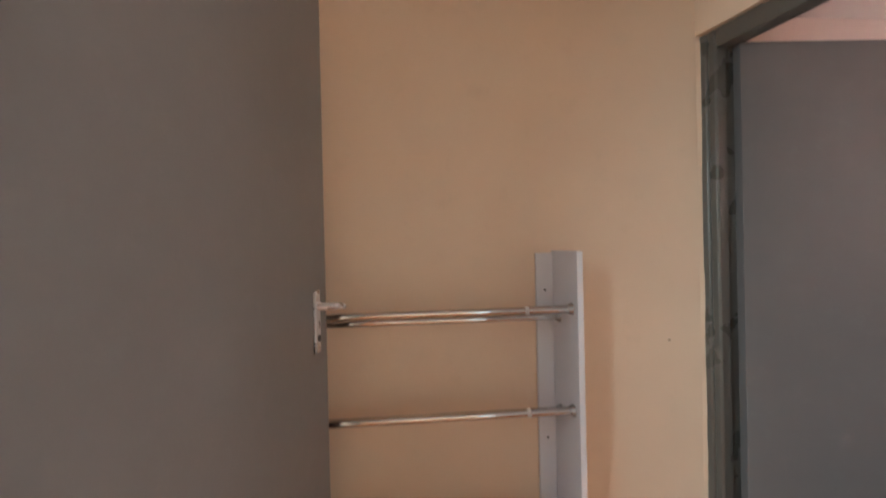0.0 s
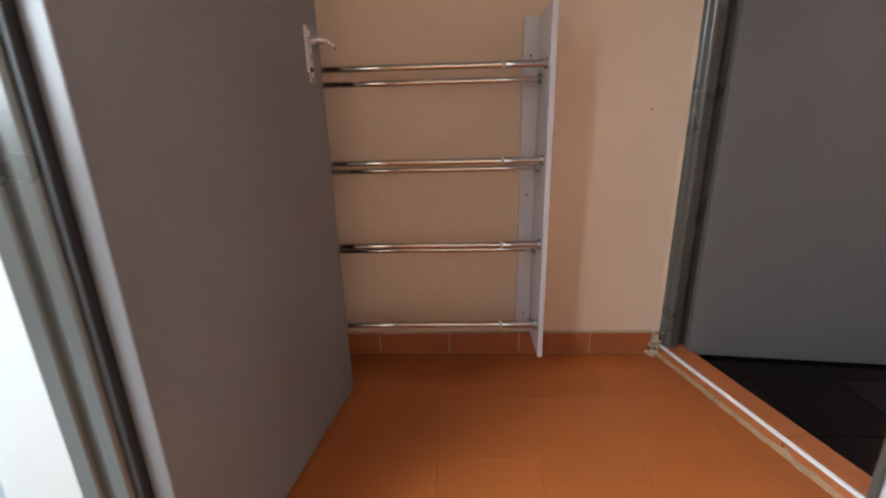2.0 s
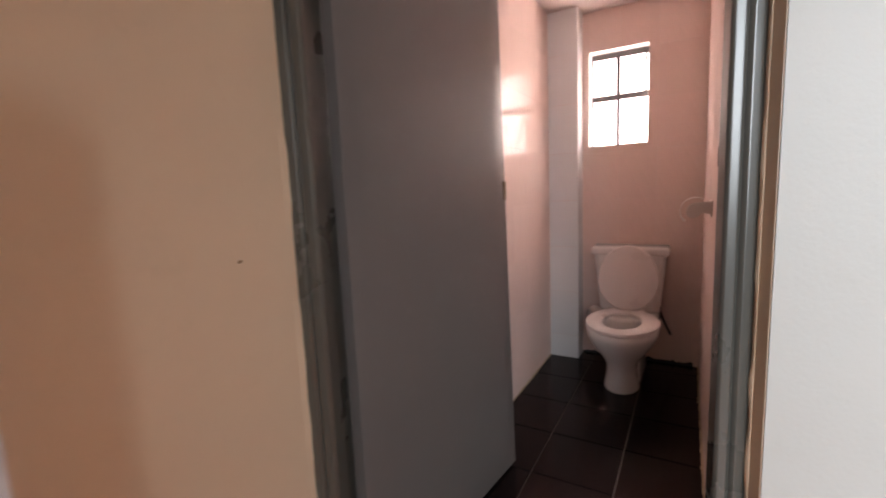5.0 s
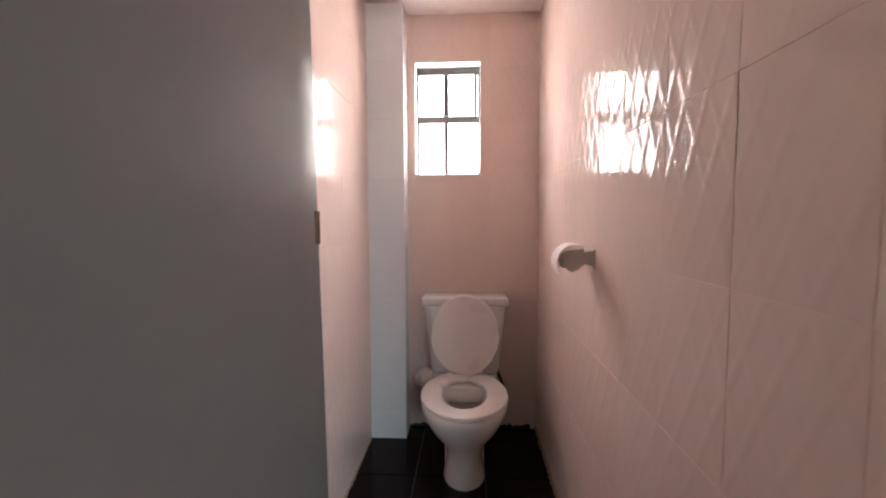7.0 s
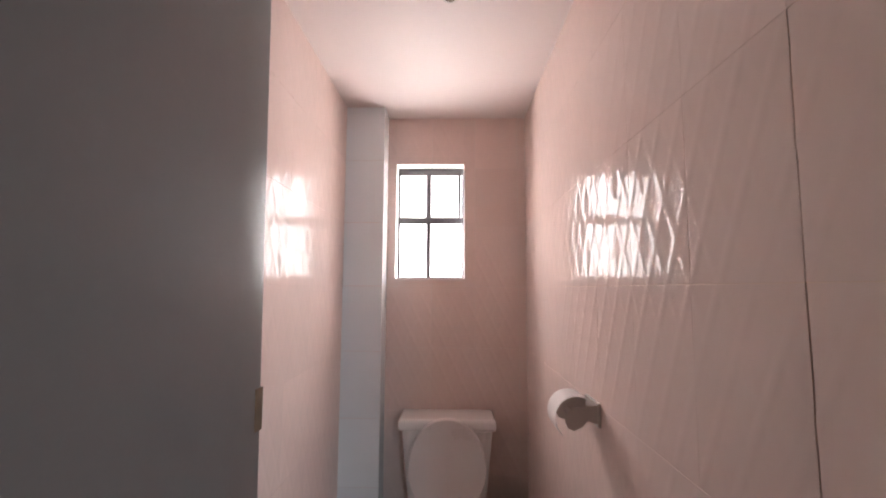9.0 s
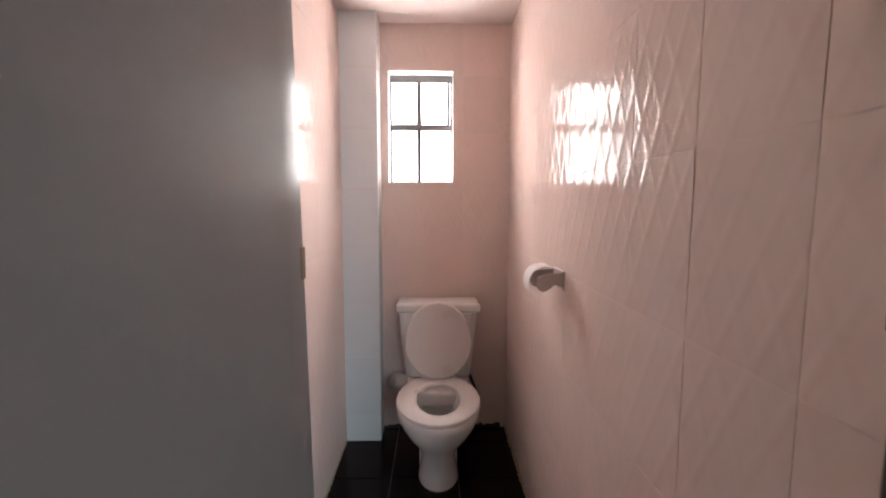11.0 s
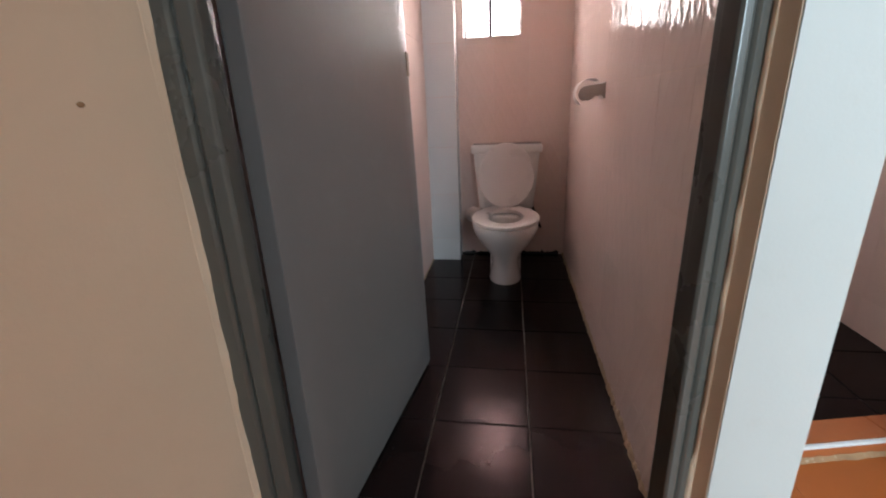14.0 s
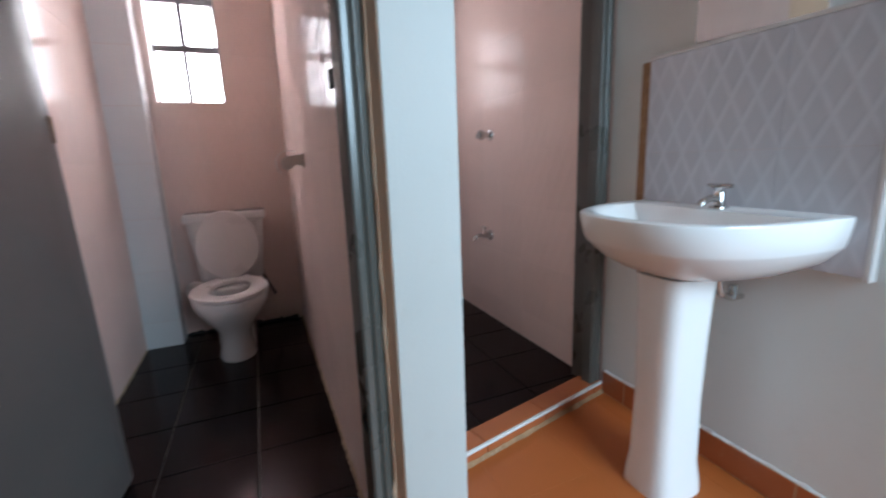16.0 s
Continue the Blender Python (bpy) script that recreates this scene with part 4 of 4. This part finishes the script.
def tile_piece(w, h, t, mat):
    """Mesh of a wall tile, width x, height z, its face at y = 0; shared by alike tiles."""
    key = (round(w, 4), round(h, 4), t, mat.name)
    if key not in PIECES:
        e = 0.0007
        bb = bmesh.new()
        back = 0.0001 if mat is TILE else 0.0
        if mat is TILE:
            ridge_sheet(bb, w, h)
        f = [bb.verts.new((x, back, z)) for x, z in ((e, e), (w - e, e), (w - e, h - e), (e, h - e))]
        r = [bb.verts.new((x, back + e * 0.35, z)) for x, z in ((0, 0), (w, 0), (w, h), (0, h))]
        k = [bb.verts.new((x, t, z)) for x, z in ((0, 0), (w, 0), (w, h), (0, h))]
        bb.faces.new(f)
        for i in range(4):
            j = (i + 1) % 4
            bb.faces.new((r[i], r[j], f[j], f[i]))
            bb.faces.new((k[i], k[j], r[j], r[i]))
        bb.faces.new(k[::-1])
        bmesh.ops.recalc_face_normals(bb, faces=bb.faces)
        PIECES[key] = mesh_of("tile", bb, mat)
    return PIECES[key]


def rects_minus(rect, hole):
    a, b, c, d = rect
    e, f, g, h = hole
    if b <= e or a >= f or d <= g or c >= h:
        return [rect]
    out = []
    if a < e:
        out.append((a, e, c, d))
    if b > f:
        out.append((f, b, c, d))
    lo, hi = max(a, e), min(b, f)
    if c < g:
        out.append((lo, hi, c, g))
    if d > h:
        out.append((lo, hi, h, d))
    return out


def tile_wall(parent, origin, turn, u_range, z_range, u_joint, mat, t=0.010, pitch=(0.2085, 0.2895), z_joint=0.172, hole=None, name="tile", gap=0.0003):
    """Lays tiles on a wall whose face starts at origin; u runs along the turned x axis."""
    pw, ph = pitch
    u = u_joint - math.ceil((u_joint - u_range[0]) / pw) * pw
    while u < u_range[1]:
        z = z_joint - math.ceil((z_joint - z_range[0]) / ph) * ph
        while z < z_range[1]:
            rect = (max(u, u_range[0]) + gap, min(u + pw, u_range[1]) - gap, max(z, z_range[0]) + gap, min(z + ph, z_range[1]) - gap)
            if rect[1] - rect[0] > 0.006 and rect[3] - rect[2] > 0.006:
                for a, b2, c, d in (rects_minus(rect, hole) if hole else [rect]):
                    if b2 - a > 0.004 and d - c > 0.004:
                        ob = new(name, tile_piece(b2 - a, d - c, t, mat))
                        wob = random.Random(round((a * 71 + c * 37 + turn) * 1000))
                        ob.matrix_world = Matrix.Translation(origin) @ pose(0, 0, 0, 0, 0, turn) @ pose(a, 0, c, wob.gauss(0, 0.05), 0, wob.gauss(0, 0.05))
                        ob.parent = parent
            z += ph
        u += pw


# right wall of the toilet: its face looks to +y, so u runs towards -x
tile_wall(wall_partition, (BACK_X, TOILET_R, 0), 180, (0.0, BACK_X - 0.295), (FLOOR_Z, CEIL_Z), BACK_X - 1.010, TILE)
tile_wall(wall_toilet_left, (0.10, TOILET_L, 0), 0, (0.0, BACK_X - 0.10), (FLOOR_Z, CEIL_Z), 0.09, TILE)
tile_wall(wall_back, (BACK_X, TOILET_L, 0), -90, (0.0, TOILET_L - TOILET_R), (FLOOR_Z, CEIL_Z), 0.168 + 0.02, TILE,
          hole=(TOILET_L - WIN[0], TOILET_L - WIN[1], WIN[2], WIN[3]))
tile_wall(pillar, (2.088, TOILET_L, 0), -90, (0.0, 0.180), (FLOOR_Z, CEIL_Z), 0.0, PLAIN_TILE, gap=0.0009)
tile_wall(pillar, (2.090, -0.160, 0), 0, (0.0, 0.13), (FLOOR_Z, CEIL_Z), 0.0, PLAIN_TILE, gap=0.0009)
tile_wall(wall_shower_side, (BACK_X, BASIN_Y, 0), 180, (0.0, BACK_X - 0.80), (FLOOR_Z, CEIL_Z), 0.10, TILE)
tile_wall(wall_partition, (0.42, -1.032, 0), 0, (0.0, BACK_X - 0.42), (FLOOR_Z, CEIL_Z), 0.10, TILE, t=0.010)
tile_wall(wall_back, (BACK_X, -1.02, 0), -90, (0.0, -1.02 - BASIN_Y), (FLOOR_Z, CEIL_Z), 0.1, TILE,
          hole=(-1.02 - SHOWER_WIN[0], -1.02 - SHOWER_WIN[1], SHOWER_WIN[2], SHOWER_WIN[3]))
tile_wall(splash, (0.490, BASIN_Y + 0.028, 0), 180, (0.0, 0.625), (0.702, 1.300), 0.0, SPLASH, z_joint=0.702, pitch=(0.2085, 0.299))

# skirting tiles
def grout_strip(parent, lo, hi):
    b = bmesh.new()
    box_into(b, lo, hi)
    return part("grout", b, MORTAR, parent)


skirt = thing("baseboard_end", "terracotta tile skirting along the end wall", "baseboard")
skirt["kind"] = "structure"
tile_wall(skirt, (LEFT_X, -0.011, 0), 0, (0.0, -LEFT_X - 0.014), (0.001, 0.099), -LEFT_X - 0.885, SKIRT_TILE, pitch=(0.304, 0.12), z_joint=0.0, gap=0.0028)
grout_strip(skirt, (LEFT_X + 0.002, -0.0095, 0.0008), (-0.016, -0.0004, 0.0975))
skirt = thing("baseboard_basin", "terracotta tile skirting along the basin wall", "baseboard")
skirt["kind"] = "structure"
tile_wall(skirt, (0.665, BASIN_Y + 0.0115, 0), 180, (0.0, 1.115), (0.001, 0.099), 0.12, SKIRT_TILE, pitch=(0.304, 0.12), z_joint=0.0, gap=0.0028)
grout_strip(skirt, (-0.448, BASIN_Y + 0.0004, 0.0008), (0.664, BASIN_Y + 0.0100, 0.0975))
skirt = thing("baseboard_stub", "pale tile plinth round the partition end", "baseboard")
skirt["kind"] = "structure"
b = bmesh.new()
prism_into(b, [(pa.x - 0.016, pa.y - 0.004), (pa.x - 0.004, pa.y - 0.004), (pb.x - 0.004, pb.y - 0.005), (pb.x + 0.2, pb.y - 0.005), (pb.x + 0.2, pb.y - 0.017), (pb.x - 0.016, pb.y - 0.017)], 0.001, 0.030)
part("plinth_tile", finish(b, 0.002), TRIM, skirt)


def tile_floor(parent, x_joint, y_joint, pitch, bounds, clips, z, mat, gap, name="tile", edge=0.0022):
    x = x_joint - math.ceil((x_joint - bounds[0]) / pitch) * pitch
    while x < bounds[1]:
        y = y_joint - math.ceil((y_joint - bounds[2]) / pitch) * pitch
        while y < bounds[3]:
            a, b2 = max(x, bounds[0]) + gap, min(x + pitch, bounds[1]) - gap
            c, d = max(y, bounds[2]) + gap, min(y + pitch, bounds[3]) - gap
            poly = [(a, c), (b2, c), (b2, d), (a, d)] if b2 - a > 0.004 and d - c > 0.004 else []
            for p, n in clips:
                poly = clip_poly(poly, p, n) if poly else []
            if len(poly) > 2:
                cx, cy = sum(p[0] for p in poly) / len(poly), sum(p[1] for p in poly) / len(poly)
                bb = bmesh.new()
                low = [bb.verts.new((px - cx, py - cy, -0.006)) for px, py in poly]
                mid = [bb.verts.new((px - cx, py - cy, -edge * 0.5)) for px, py in poly]
                top = []
                for px, py in poly:
                    dx, dy = px - cx, py - cy
                    l = math.hypot(dx, dy) or 1
                    top.append(bb.verts.new((dx - dx / l * edge, dy - dy / l * edge, 0)))
                k = len(poly)
                bb.faces.new(top)
                for r, q in ((low, mid), (mid, top)):
                    for i in range(k):
                        bb.faces.new((r[i], r[(i + 1) % k], q[(i + 1) % k], q[i]))
                bmesh.ops.recalc_face_normals(bb, faces=bb.faces)
                wob = random.Random(round((cx * 91 + cy * 53) * 1000))
                ob = new(name, mesh_of(name, bb, mat))
                ob.matrix_world = pose(cx, cy, z + wob.gauss(0, gap * 0.12), wob.gauss(0, 45 * gap), wob.gauss(0, 45 * gap), 0)
                ob.parent = parent
            y += pitch
        x += pitch


f0 = front(0, 0.055)
tile_floor(floor_toilet, 0.562, -0.546, 0.3035, (0.0, BACK_X, TOILET_R, TOILET_L), [((f0.x, f0.y), (INTO.x, INTO.y))], FLOOR_Z + 0.003, BLACK_TILE, 0.0024)
f0 = front(0, 0.29)
tile_floor(floor_shower, 0.80, -1.62, 0.3035, (0.0, BACK_X, BASIN_Y, -1.02), [((f0.x, f0.y), (INTO.x, INTO.y))], FLOOR_Z + 0.003, BLACK_TILE, 0.0024)
tile_floor(floor, -0.30, -0.32, 0.3035, (LEFT_X, 0.80, BASIN_Y, -0.0), [], 0.0, ORANGE_TILE, 0.0003, edge=0.0005)
tile_floor(floor, -0.30, -0.32, 0.3035, (LEFT_X, -0.45, -2.65, BASIN_Y), [], 0.0, ORANGE_TILE, 0.0003, edge=0.0005)
